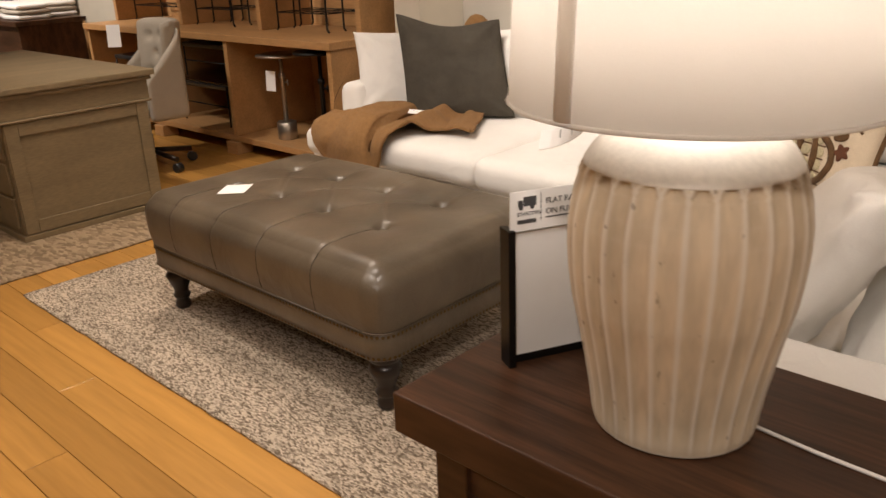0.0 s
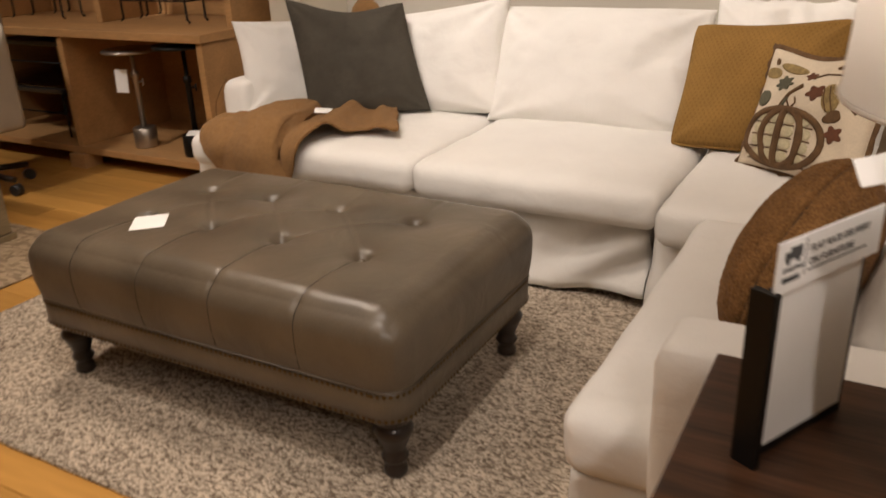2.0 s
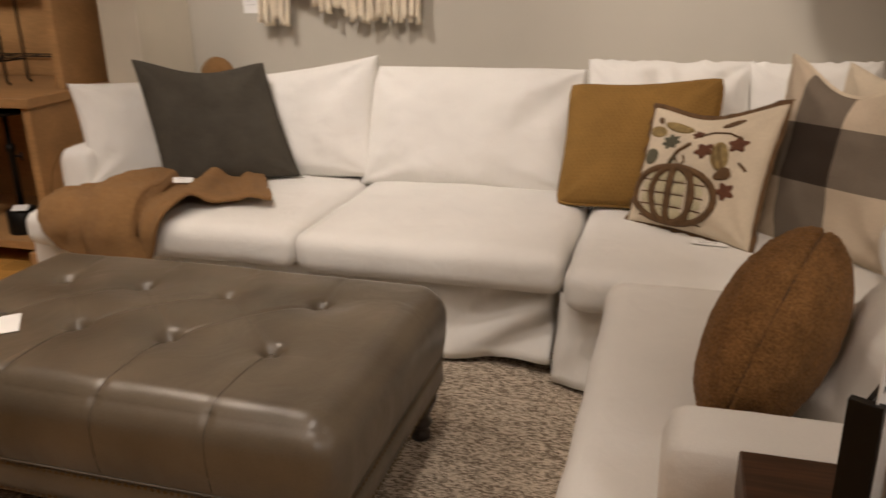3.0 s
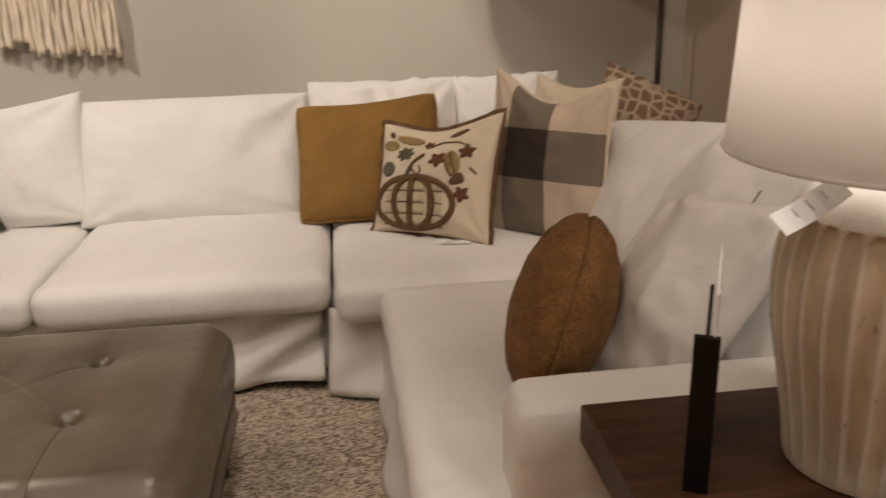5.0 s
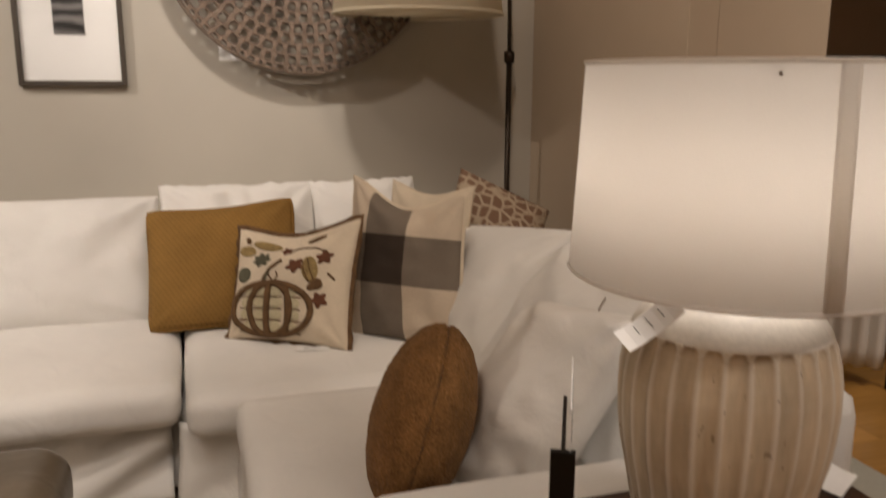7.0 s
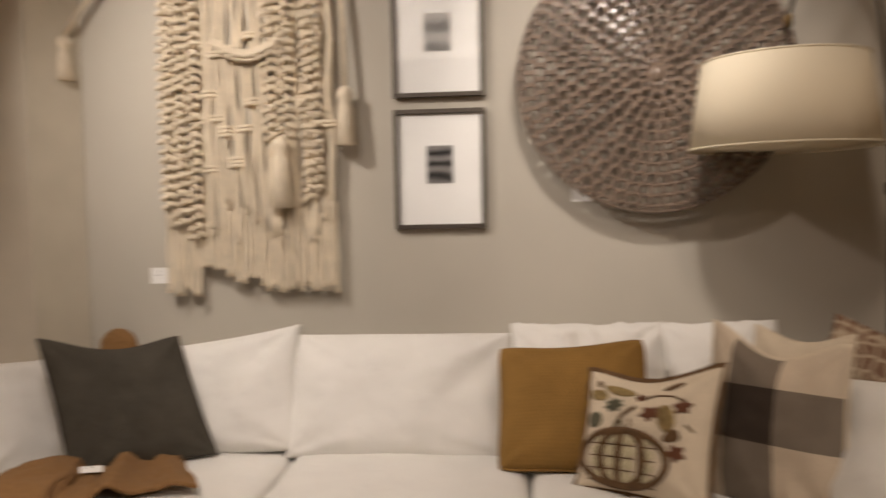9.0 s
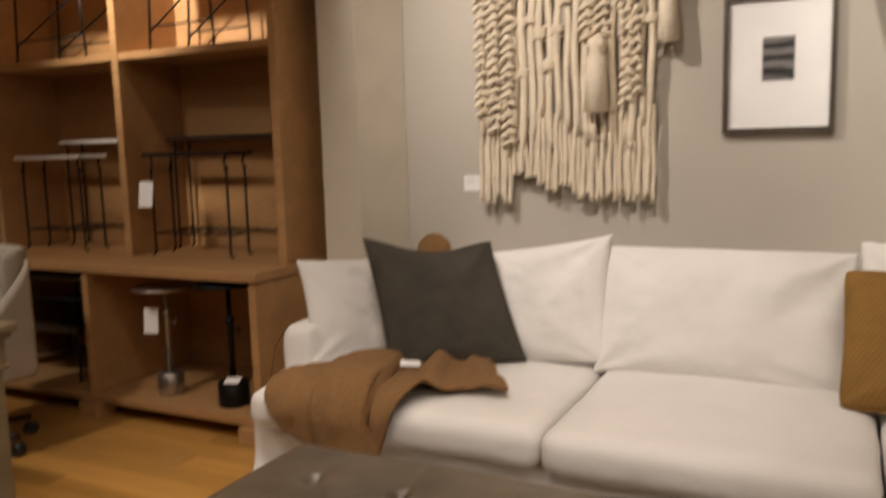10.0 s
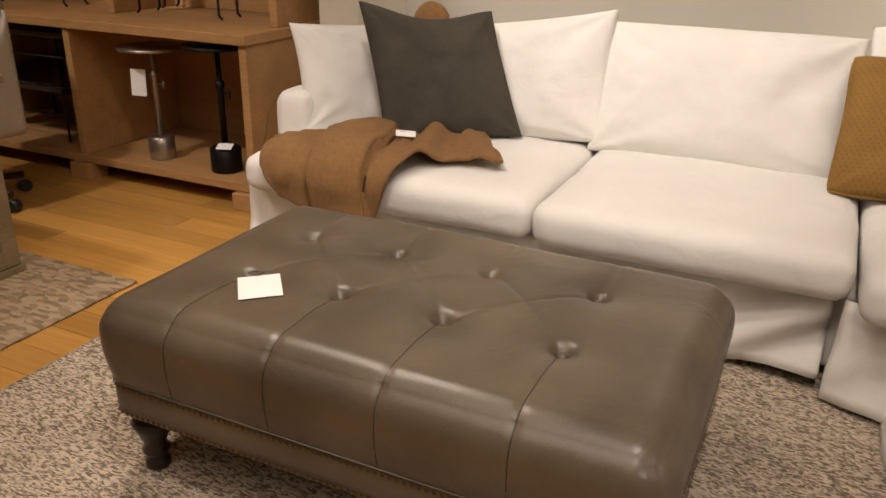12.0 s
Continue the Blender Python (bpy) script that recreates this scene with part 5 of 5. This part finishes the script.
    tassel(-0.86, 2.28, 2.09, 0.036, -0.02)
    part("tassel_cord", tube([(-0.50, 0, 2.62), (-0.72, -0.01, 2.48), (-0.86, -0.02, 2.29)], 0.012, 8), M_CORD, ob)


wall_hanging()
price_tag(pose(-2.25, WALL_Y - 0.002, 1.172, 90, 0, 0), 0.085, 0.075, "white price card on the wall beside the macrame", 2)
price_tag(pose(-0.27, WALL_Y - 0.002, 1.515, 90, 0, 0), 0.10, 0.075, "white price card on the wall under the medallion", 2)


# ---- arc floor lamp behind the corner ----
def floor_lamp():
    px, py = 0.965, 4.1
    ob = thing("arc_floor_lamp", pose(px, py, 0), "bronze arc floor lamp with a cream drum shade", "floor lamp")
    part("base", lathe([(0.14, 0), (0.145, 0.006), (0.143, 0.02), (0.03, 0.03), (0.016, 0.05)], 40), M_BRONZE, ob)
    part("pole", tube([(0, 0, 0.03), (0, 0, 1.48)], 0.013, 14), M_BRONZE, ob)
    part("collar", lathe([(0.016, 1.475), (0.024, 1.48), (0.024, 1.525), (0.016, 1.53)], 20), M_BRONZE, ob)
    arc = [(0, 0, 1.525), (-0.004, 0, 1.75), (-0.02, -0.01, 1.98), (-0.055, -0.03, 2.2), (-0.115, -0.06, 2.37), (-0.20, -0.10, 2.46), (-0.30, -0.14, 2.46), (-0.38, -0.17, 2.38), (-0.44, -0.19, 2.27), (-0.475, -0.20, 2.17)]
    smooth = []
    for k in range(len(arc) - 1):
        p0, p1, p2, p3 = [Vector(arc[max(0, min(len(arc) - 1, k + d))]) for d in (-1, 0, 1, 2)]
        for j in range(5):
            f = j / 5
            smooth.append(0.5 * (2 * p1 + (p2 - p0) * f + (2 * p0 - 5 * p1 + 4 * p2 - p3) * f * f + (3 * p1 - p0 - 3 * p2 + p3) * f ** 3))
    smooth.append(Vector(arc[-1]))
    part("arm", tube(smooth, 0.0095, 12), M_BRONZE, ob)
    part("joint", lathe([(0.014, 2.125), (0.018, 2.14), (0.018, 2.17), (0.012, 2.18)], 16), M_BRASS, ob, "brass swivel joint").location = (-0.475, -0.20, 0)
    part("stem", tube([(-0.475, -0.20, 2.13), (-0.49, -0.21, 2.0)], 0.008, 10), M_BRONZE, ob)
    bm = bmesh.new()
    n = 72
    rings = []
    for r, z in [(0.352, 1.66), (0.328, 1.83), (0.303, 2.0), (0.300, 2.0), (0.325, 1.83), (0.349, 1.66)]:
        rings.append([bm.verts.new((r * math.cos(2 * math.pi * i / n), r * math.sin(2 * math.pi * i / n), z)) for i in range(n)])
    for a, b in zip(rings, rings[1:] + rings[:1]):
        for i in range(n):
            bm.faces.new((a[i], a[(i + 1) % n], b[(i + 1) % n], b[i]))
    shade = part("shade", finish(bm), M_CREAMSHADE, ob, "cream linen tapered drum shade")
    shade.location = (-0.50, -0.22, 0)
    for r, z in ((0.3525, 1.664), (0.3035, 1.997)):
        part("trim", tube([(r * math.cos(2 * math.pi * i / 48), r * math.sin(2 * math.pi * i / 48), z) for i in range(49)], 0.0045, 6), M_CREAMSHADE, shade)
    # unseen disc, added to stop spot light passing through the open shade
    part("light_stop", lathe([(0.349, 1.672), (0.349, 1.676)], 64), M_CREAMSHADE, shade)
    for k in range(3):
        a = 2 * math.pi * k / 3
        part("spider", tube([(0, 0, 1.985), (0.302 * math.cos(a), 0.302 * math.sin(a), 1.985)], 0.003, 6), M_BRASS, shade)


floor_lamp()


# ---- rounded brown top of a thing behind the sofa ----
def plush():
    ob = thing("rattan_handle_basket", pose(-2.42, 4.215, 0), "brown plush rounded top behind the grey cushion", "basket")
    bm = bmesh.new()
    bmesh.ops.create_uvsphere(bm, u_segments=32, v_segments=24, radius=1)
    for v in bm.verts:
        k = 1 + 0.05 * noise.noise(v.co * 6)
        v.co = Vector((v.co.x * 0.09 * k, v.co.y * 0.05 * k, v.co.z * 0.09 * k + 0.845))
    part("lid", finish(bm), M_SHERPA, ob)
    part("body", roundbox(0.22, 0.07, 0.80, 0.03, 10, 6, 10), M_OAK, ob)


plush()


# ---- oak shelving ----
CAB_Y, CAB_X1, CAB_X0, CAB_TOP = 3.60, -3.02, -6.15, 0.81
HUTCH_Y = 3.87


def cabinet():
    c = thing("display_cabinet", pose(0, 0, 0), "honey oak display cabinet with open compartments", "cabinet")
    part("top", box(CAB_X0 - 0.02, CAB_X1 + 0.015, CAB_Y - 0.015, 4.33, CAB_TOP - 0.045, CAB_TOP, 0.004), M_OAK, c)
    part("bottom", box(CAB_X0, CAB_X1, CAB_Y, 4.33, 0.085, 0.125, 0.003), M_OAK, c)
    xs = [CAB_X0, -5.17, -4.14, CAB_X1 - 0.04]
    for x in xs:
        part("upright", box(x, x + 0.042, CAB_Y + 0.002, 4.30, 0.126, CAB_TOP - 0.046, 0.003), M_OAK, c)
    part("back_panel", box(CAB_X0, CAB_X1, 4.302, 4.325, 0.126, CAB_TOP - 0.046, 0), M_OAK, c)
    for x in (-3.14, -4.20, -5.2, -6.1):
        part("foot", box(x, x + 0.13, CAB_Y - 0.03, CAB_Y + 0.10, 0.0, 0.083, 0.004), M_OAK, c)
        part("foot", box(x, x + 0.13, 4.18, 4.30, 0.0, 0.083, 0.004), M_OAK, c)
    for x0, x1 in ((-5.125, -4.145),):
        part("glass_shelf", box(x0, x1, CAB_Y + 0.05, 4.29, 0.45, 0.462, 0.001), M_GLASS, c, "clear glass shelf")
    return c


def hutch():
    h = thing("display_hutch", pose(0, 0, 0), "tall honey oak open shelving standing on the cabinet", "shelf")
    top = 2.85
    for x in (-6.15, -5.12, -4.10, -3.085):
        part("upright", box(x, x + 0.045, HUTCH_Y, 4.30, CAB_TOP + 0.001, top - 0.046, 0.003), M_OAK, h)
    for x0, x1 in ((-6.104, -5.121), (-5.074, -4.101), (-4.054, -3.086)):
        part("shelf", box(x0, x1, HUTCH_Y + 0.004, 4.30, 1.835, 1.872, 0.003), M_OAK, h)
    part("top", box(-6.17, -3.02, HUTCH_Y - 0.02, 4.33, top - 0.045, top, 0.004), M_OAK, h)
    part("back_panel", box(-6.15, -3.04, 4.302, 4.325, CAB_TOP + 0.001, top - 0.046, 0), M_OAK, h)
    return h


cabinet()
hutch()


def nesting_table(x0, x1, y0, y1, z0, h, mat, label, shelf=True):
    t = thing("side_table", pose(x0, y0, z0), label, "table", "display side tables")
    w, d = x1 - x0, y1 - y0
    part("tabletop", box(0, w, 0, d, h - 0.022, h, 0.003), mat, t)
    for x in (0.03, w - 0.03):
        for y in (0.03, d - 0.03):
            sx = 1 if x > w / 2 else -1
            pts = [(x + sx * 0.018, y, 0.0065), (x, y, 0.022), (x, y, h * 0.3), (x, y, h * 0.84), (x - sx * 0.012, y, h * 0.91), (x, y, h - 0.0225)]
            part("leg", tube(pts, 0.0065, 8), M_BLACK, t)
            part("leg_collar", lathe([(0.008, -0.012), (0.012, 0), (0.008, 0.012)], 12), M_BLACK, t).location = (x, y, h * 0.84)
    if shelf:
        for y in (0.03, d - 0.03):
            part("stretcher", tube([(0.03, y, 0.12), (w - 0.03, y, 0.12)], 0.004, 6), M_BLACK, t)
        for x in (0.03, w - 0.03):
            part("stretcher", tube([(x, 0.03, 0.12), (x, d - 0.03, 0.12)], 0.004, 6), M_BLACK, t)
        for k in range(1, 5):
            part("stretcher", tube([(0.03 + (w - 0.06) * k / 5, 0.03, 0.12), (0.03 + (w - 0.06) * k / 5, d - 0.03, 0.12)], 0.0025, 6), M_BLACK, t)
    return t


nesting_table(-3.97, -3.40, 3.90, 4.10, CAB_TOP, 0.545, M_DARKWOOD, "black metal side table with a dark top on the shelving")
nesting_table(-4.02, -3.12, 4.13, 4.295, CAB_TOP, 0.63, M_DARKWOOD, "taller black metal side table with a dark top on the shelving")
nesting_table(-4.98, -4.45, 3.90, 4.10, CAB_TOP, 0.545, M_WHITETOP, "black metal side table with a pale stone top on the shelving")
nesting_table(-4.88, -4.14, 4.13, 4.295, CAB_TOP, 0.63, M_WHITETOP, "taller black metal side table with a pale stone top")
nesting_table(-6.02, -5.25, 3.95, 4.25, CAB_TOP, 0.55, M_DARKWOOD, "black metal side table in the far bay of the shelving")
price_tag(pose(-3.94, 3.885, 1.14, 82, 0, 8), 0.085, 0.135, "white price tag hanging from the black side table", 0, string=[(0, 0.065, 0), (0.01, 0.11, -0.01), (0.02, 0.16, -0.012)])


def crossed_table(x0, x1, y0, y1, z0, h):
    t = thing("folding_table", pose(x0, y0, z0), "dark metal cross-legged table on the upper shelf", "table", "display side tables")
    w, d = x1 - x0, y1 - y0
    part("tabletop", box(0, w, 0, d, h - 0.02, h, 0.003), M_WHITETOP, t)
    for y in (0.02, d - 0.02):
        part("leg", tube([(0.02, y, 0.007), (0.05, y, h - 0.021)], 0.007, 8), M_BLACK, t)
        part("leg", tube([(w - 0.02, y, 0.007), (w - 0.05, y, h - 0.021)], 0.007, 8), M_BLACK, t)
        part("brace", tube([(0.03, y, h * 0.2), (w - 0.04, y, h * 0.72)], 0.005, 8), M_BLACK, t)
        part("brace", tube([(0.03, y, h * 0.25), (w - 0.03, y, h * 0.25)], 0.005, 8), M_BLACK, t)


crossed_table(-3.92, -3.45, 3.93, 4.25, 1.873, 0.50)
crossed_table(-4.95, -4.35, 3.93, 4.25, 1.873, 0.50)


def pedestal_table(x, y, z, base, mat, label, tall=0.0):
    t = thing("pedestal_table", pose(x, y, z), label, "table", "pedestal drink tables")
    part("tabletop", lathe([(0.10, 0.545 + tall), (0.158, 0.548 + tall), (0.16, 0.556 + tall), (0.158, 0.562 + tall), (0.0001, 0.562 + tall)], 48), mat, t)
    part("post", lathe([(0.016, 0.118), (0.016, 0.40), (0.022, 0.405), (0.022, 0.435), (0.012, 0.44), (0.012, 0.546 + tall)], 20), mat, t)
    knob = part("knob", tube([(0.02, 0, 0.38), (0.05, 0, 0.38), (0.056, 0, 0.38)], 0.006, 8), mat, t)
    part("wing", tube([(0.055, 0, 0.36), (0.058, 0, 0.38), (0.055, 0, 0.40)], 0.005, 8), mat, t)
    part("base", lathe([(base - 0.002, 0), (base, 0.004), (base, 0.112), (base - 0.006, 0.117), (0.015, 0.118)], 36), mat, t)


pedestal_table(-3.73, 3.76, 0.126, 0.066, M_STEEL, "brushed steel pedestal drink table in the cabinet")
pedestal_table(-3.30, 3.74, 0.126, 0.075, M_BLACK, "black metal pedestal drink table in the cabinet", 0.045)
price_tag(pose(-3.775, 3.70, 0.515, 85, 0, 10), 0.085, 0.13, "white price tag hanging from the steel pedestal table", 0)
price_tag(pose(-3.26, 3.69, 0.262, 20, 0, 20), 0.075, 0.05, "white label resting on the black table base", 0)


def low_metal_table(x0, x1, z0, h):
    t = thing("metal_bench", pose(x0, 3.72, z0), "black metal framed table stored in the cabinet", "table", "display side tables")
    w = x1 - x0
    for y in (0, 0.42):
        for x in (0, w):
            part("leg", tube([(x, y, 0.006), (x, y, h)], 0.006, 8), M_BLACK, t)
        part("rail", tube([(0, y, h * 0.55), (w, y, h * 0.55)], 0.005, 8), M_BLACK, t)
    part("seat", box(-0.01, w + 0.01, -0.01, 0.43, h, h + 0.03, 0.006), M_PLASTIC, t)


low_metal_table(-4.95, -4.35, 0.126, 0.27)
low_metal_table(-4.85, -4.28, 0.463, 0.22)
low_metal_table(-5.95, -5.35, 0.126, 0.40)


# ---- desk and office chair ----
def desk():
    d = thing("desk", pose(0, 0, 0.012), "greywashed oak pedestal desk with a panelled end", "desk")
    x1, y0, y1 = -3.385, 1.875, 2.62
    part("desktop", box(-5.05, x1 + 0.05, y0 - 0.045, y1 + 0.045, 0.722, 0.752, 0.005), M_DESK, d)
    part("moulding", box(-5.03, x1 + 0.035, y0 - 0.03, y1 + 0.03, 0.698, 0.7215, 0.008), M_DESK, d)
    part("frieze", box(-5.02, x1 + 0.014, y0 - 0.012, y1 + 0.012, 0.60, 0.6975, 0.003), M_DESK, d)
    part("bead", box(-5.02, x1 + 0.022, y0 - 0.02, y1 + 0.02, 0.585, 0.5995, 0.006), M_DESK, d)
    for xa, xb in ((-3.86, x1), (-5.0, -4.55)):
        p = part("pedestal", box(xa, xb, y0, y1, 0.03, 0.5845, 0.003), M_DESK, d)
        part("plinth", box(xa - 0.012, xb + 0.014, y0 - 0.014, y1 + 0.014, 0.0, 0.0295, 0.004), M_DESK, d)
        for k in range(3):
            z = 0.06 + k * 0.175
            dr = part("drawer_front", box(xa + 0.03, xb - 0.03, y0 - 0.012, y0 - 0.0005, z, z + 0.155, 0.004), M_DESK, p)
            part("knob", lathe([(0.006, 0), (0.006, 0.012), (0.014, 0.018), (0.012, 0.026), (0.0001, 0.028)], 16), M_BLACK, dr, "round black knob").matrix_basis = pose((xa + xb) / 2, y0 - 0.012, z + 0.08, 90, 0, 0)
    for ya, yb in ((y0 + 0.005, y0 + 0.07), (y1 - 0.07, y1 - 0.005)):
        part("end_stile", box(x1 + 0.0005, x1 + 0.012, ya, yb, 0.035, 0.583, 0.003), M_DESK, d)
    for za, zb in ((0.035, 0.10), (0.52, 0.583)):
        part("end_rail", box(x1 + 0.0005, x1 + 0.011, y0 + 0.0705, y1 - 0.0705, za, zb, 0.003), M_DESK, d)
    part("modesty_panel", box(-4.549, -3.861, y1 - 0.04, y1 - 0.02, 0.10, 0.584, 0.002), M_DESK, d)


desk()


def office_chair():
    # the seat looks along -y, towards the desk
    c = thing("office_chair", pose(-4.27, 3.04, 0, 0, 0, -10), "oatmeal linen tufted swivel office chair with a price tag", "chair")

    def wrap(q, u, v, s):
        q.y -= 0.10 * (abs(u) ** 2.2)
        q.y += 0.05 * (s * 0.5 + 0.5)
        if v < 0:
            for r, z in enumerate((0.08, 0.19, 0.30, 0.41)):
                for x in ((-0.15, -0.05, 0.05, 0.15) if r % 2 else (-0.10, 0.0, 0.10)):
                    q.y += 0.026 * math.exp(-(((q.x - x) ** 2 + (q.z - z) ** 2) / 0.026 ** 2))
        return q

    back = part("backrest", roundbox(0.46, 0.10, 0.52, 0.04, 40, 8, 40, shape=wrap), M_CHAIR, c)
    back.location = (0, 0.20, 0.42)
    for r, z in enumerate((0.08, 0.19, 0.30, 0.41)):
        for x in ((-0.15, -0.05, 0.05, 0.15) if r % 2 else (-0.10, 0.0, 0.10)):
            b = part("button", lathe([(0.0001, 0.006), (0.008, 0.004), (0.010, 0), (0.008, -0.004)][::-1], 10), M_CHAIR, back)
            b.matrix_basis = pose(x, -0.028 + 0.05 * z / 0.52 - 0.10 * (abs(x) / 0.25) ** 2.2, z, 90, 0, 0)
    part("seat", roundbox(0.47, 0.48, 0.13, 0.05, 20, 20, 6, crown=0.03), M_CHAIR, c).location = (0, -0.02, 0.36)
    for s in (-1, 1):
        def scoop(q, u, v, w, s=s):
            q.z -= 0.30 * max(0.0, 0.5 - v * 0.5) ** 0.8 * (w * 0.5 + 0.5)
            q.x += s * 0.03 * max(0.0, 0.5 - v * 0.5)
            return q
        part("wing", roundbox(0.06, 0.26, 0.56, 0.028, 6, 18, 16, shape=scoop), M_CHAIR, c).location = (s * 0.225, 0.09, 0.34)
    part("column", lathe([(0.03, 0.08), (0.03, 0.22), (0.02, 0.225), (0.02, 0.36)], 20), M_PLASTIC, c)
    for k in range(5):
        a = 2 * math.pi * k / 5 + 0.3
        ca, sa = math.cos(a), math.sin(a)
        spoke = part("spoke", tube([(0.02 * ca, 0.02 * sa, 0.115), (0.27 * ca, 0.27 * sa, 0.085)], 0.017, 8), M_DARKWOOD, c)
        part("caster", tube([(0.27 * ca - 0.022 * sa, 0.27 * sa + 0.022 * ca, 0.03), (0.27 * ca + 0.022 * sa, 0.27 * sa - 0.022 * ca, 0.03)], 0.03, 14), M_PLASTIC, spoke)


office_chair()
price_tag(pose(-4.28, 2.93, 0.86, 82, 0, 40), 0.085, 0.135, "white price tag hanging on the tufted chair", 0)


# ---- things beyond the desk ----
def far_counter():
    c = thing("sideboard", pose(-7.9, 3.2, 0), "dark wood sideboard beyond the desk", "sideboard")
    part("top", box(-0.7, 1.35, 0, 0.6, 0.80, 0.84, 0.004), M_WALNUT, c)
    part("body", box(-0.66, 1.31, 0.03, 0.58, 0.08, 0.799, 0.004), M_WALNUT, c)
    for x in (-0.6, 1.2):
        for y in (0.06, 0.5):
            part("foot", box(x, x + 0.06, y, y + 0.06, 0, 0.0795, 0.002), M_WALNUT, c)


far_counter()
rng = random.Random(3)


def linen_stack(x, y, z, w):
    s = thing("folded_linens", pose(x, y, z), "stack of folded white and grey linens on the sideboard", "linens", "folded linens")
    for k in range(3):
        part("fold", roundbox(w, 0.28, 0.042, 0.018, 12, 8, 4, wrinkle=0.004, seed=k * 3 + x), M_LINEN if k % 2 == 0 else M_CHAIR, s).location = (0, 0, 0.001 + 0.043 * k)


for x, y in ((-8.0, 3.45), (-7.6, 3.42), (-7.2, 3.46), (-6.8, 3.40), (-7.4, 3.72), (-6.95, 3.70)):
    linen_stack(x, y, 0.841, 0.34)


def far_armchair():
    c = thing("leather_armchair", pose(-8.2, 4.0, 0), "black leather armchair standing beyond the desk", "chair")
    part("seat", roundbox(0.8, 0.5, 0.25, 0.06, 14, 10, 6, crown=0.03), M_PLASTIC, c).location = (0, 0, 0.75)
    part("backrest", roundbox(0.8, 0.14, 0.6, 0.06, 14, 6, 10), M_PLASTIC, c).location = (0, 0.18, 0.75)
    part("plinth", box(-0.5, 0.5, -0.3, 0.3, 0, 0.749, 0.01), M_OAK, c)


far_armchair()


# ---- bed linens seen past the table lamp ----
def curtain(x, y, w, z0, z1, mat, label, seed, turn=0):
    ob = thing("hanging_textile", pose(x, y, 0, 0, 0, turn), label, "textile", "hanging textiles")
    bm = bmesh.new()
    nu, nv = 60, 16
    rows = []
    for j in range(nv + 1):
        f = j / nv
        rows.append([bm.verts.new((w * (i / nu - 0.5), 0.022 * math.sin(i * 0.62 + seed) * (1 - 0.4 * f) + 0.02 * noise.noise(Vector((i * 0.12, f * 2, seed))), z0 + (z1 - z0) * f + 0.012 * noise.noise(Vector((i * 0.1, seed, 0))) * (1 - f))) for i in range(nu + 1)])
    for a, b in zip(rows, rows[1:]):
        for i in range(nu):
            bm.faces.new((a[i], a[i + 1], b[i + 1], b[i]))
    cloth = part("cloth", finish(bm), mat, ob)
    mod = cloth.modifiers.new("thickness", "SOLIDIFY")
    mod.thickness = 0.006
    part("rail", tube([(-w / 2 - 0.03, 0, z1), (w / 2 + 0.03, 0, z1)], 0.012, 8), M_BLACK, ob)
    for sx in (-1, 1):
        part("post", tube([(sx * (w / 2 + 0.03), 0, 0.0), (sx * (w / 2 + 0.03), 0, z1)], 0.012, 8), M_BLACK, ob)
    return ob


curtain(2.36, 3.46, 0.46, 0.10, 1.5, M_LINEN, "white linen panel hanging from a display rail", 1.0, -40)
curtain(2.78, 3.58, 0.36, 0.13, 1.5, M_ECRU, "beige linen panel hanging from a display rail", 4.0, -40)
curtain(3.25, 3.9, 0.5, 0.10, 1.5, M_CHAIR, "grey-beige linen panel hanging from a display rail", 8.0, -40)


# ---- oak planks ----
def planks():
    rng = random.Random(7)
    width = 0.128
    shared = {}
    rest = bmesh.new()

    def mesh(length):
        if length not in shared:
            shared[length] = mesh_of("plank", box(0, length - 0.002, 0.001, width - 0.001, -0.011, 0.0, 0.0015), M_PLANK)
        return shared[length]

    count = 0
    y = -3.9
    while y < 6.0:
        x = -9.0 + rng.uniform(0, 1.0)
        while x < 6.0:
            length = rng.choice((1.2, 1.5, 1.8, 2.1))
            inside = -5.5 < x + length / 2 < 0.6 and 0.3 < y < 3.9 or 1.2 < x + length / 2 < 4.5 and 1.6 < y < 4.6
            if inside and count < 300:
                p = new("plank", mesh(length))
                p.parent = floor
                p.location = (x, y, 0)
                count += 1
            else:
                vs = [rest.verts.new(c) for c in ((x, y + 0.001, 0), (x + length - 0.002, y + 0.001, 0), (x + length - 0.002, y + width - 0.001, 0), (x, y + width - 0.001, 0), (x, y + 0.001, -0.011), (x + length - 0.002, y + 0.001, -0.011), (x + length - 0.002, y + width - 0.001, -0.011), (x, y + width - 0.001, -0.011))]
                for f in ((0, 1, 2, 3), (0, 4, 5, 1), (1, 5, 6, 2), (2, 6, 7, 3), (3, 7, 4, 0)):
                    rest.faces.new([vs[k] for k in f])
            x += length
        y += width
    tagged(part("planks", rest, M_PLANK, floor), kind="stuff")


planks()
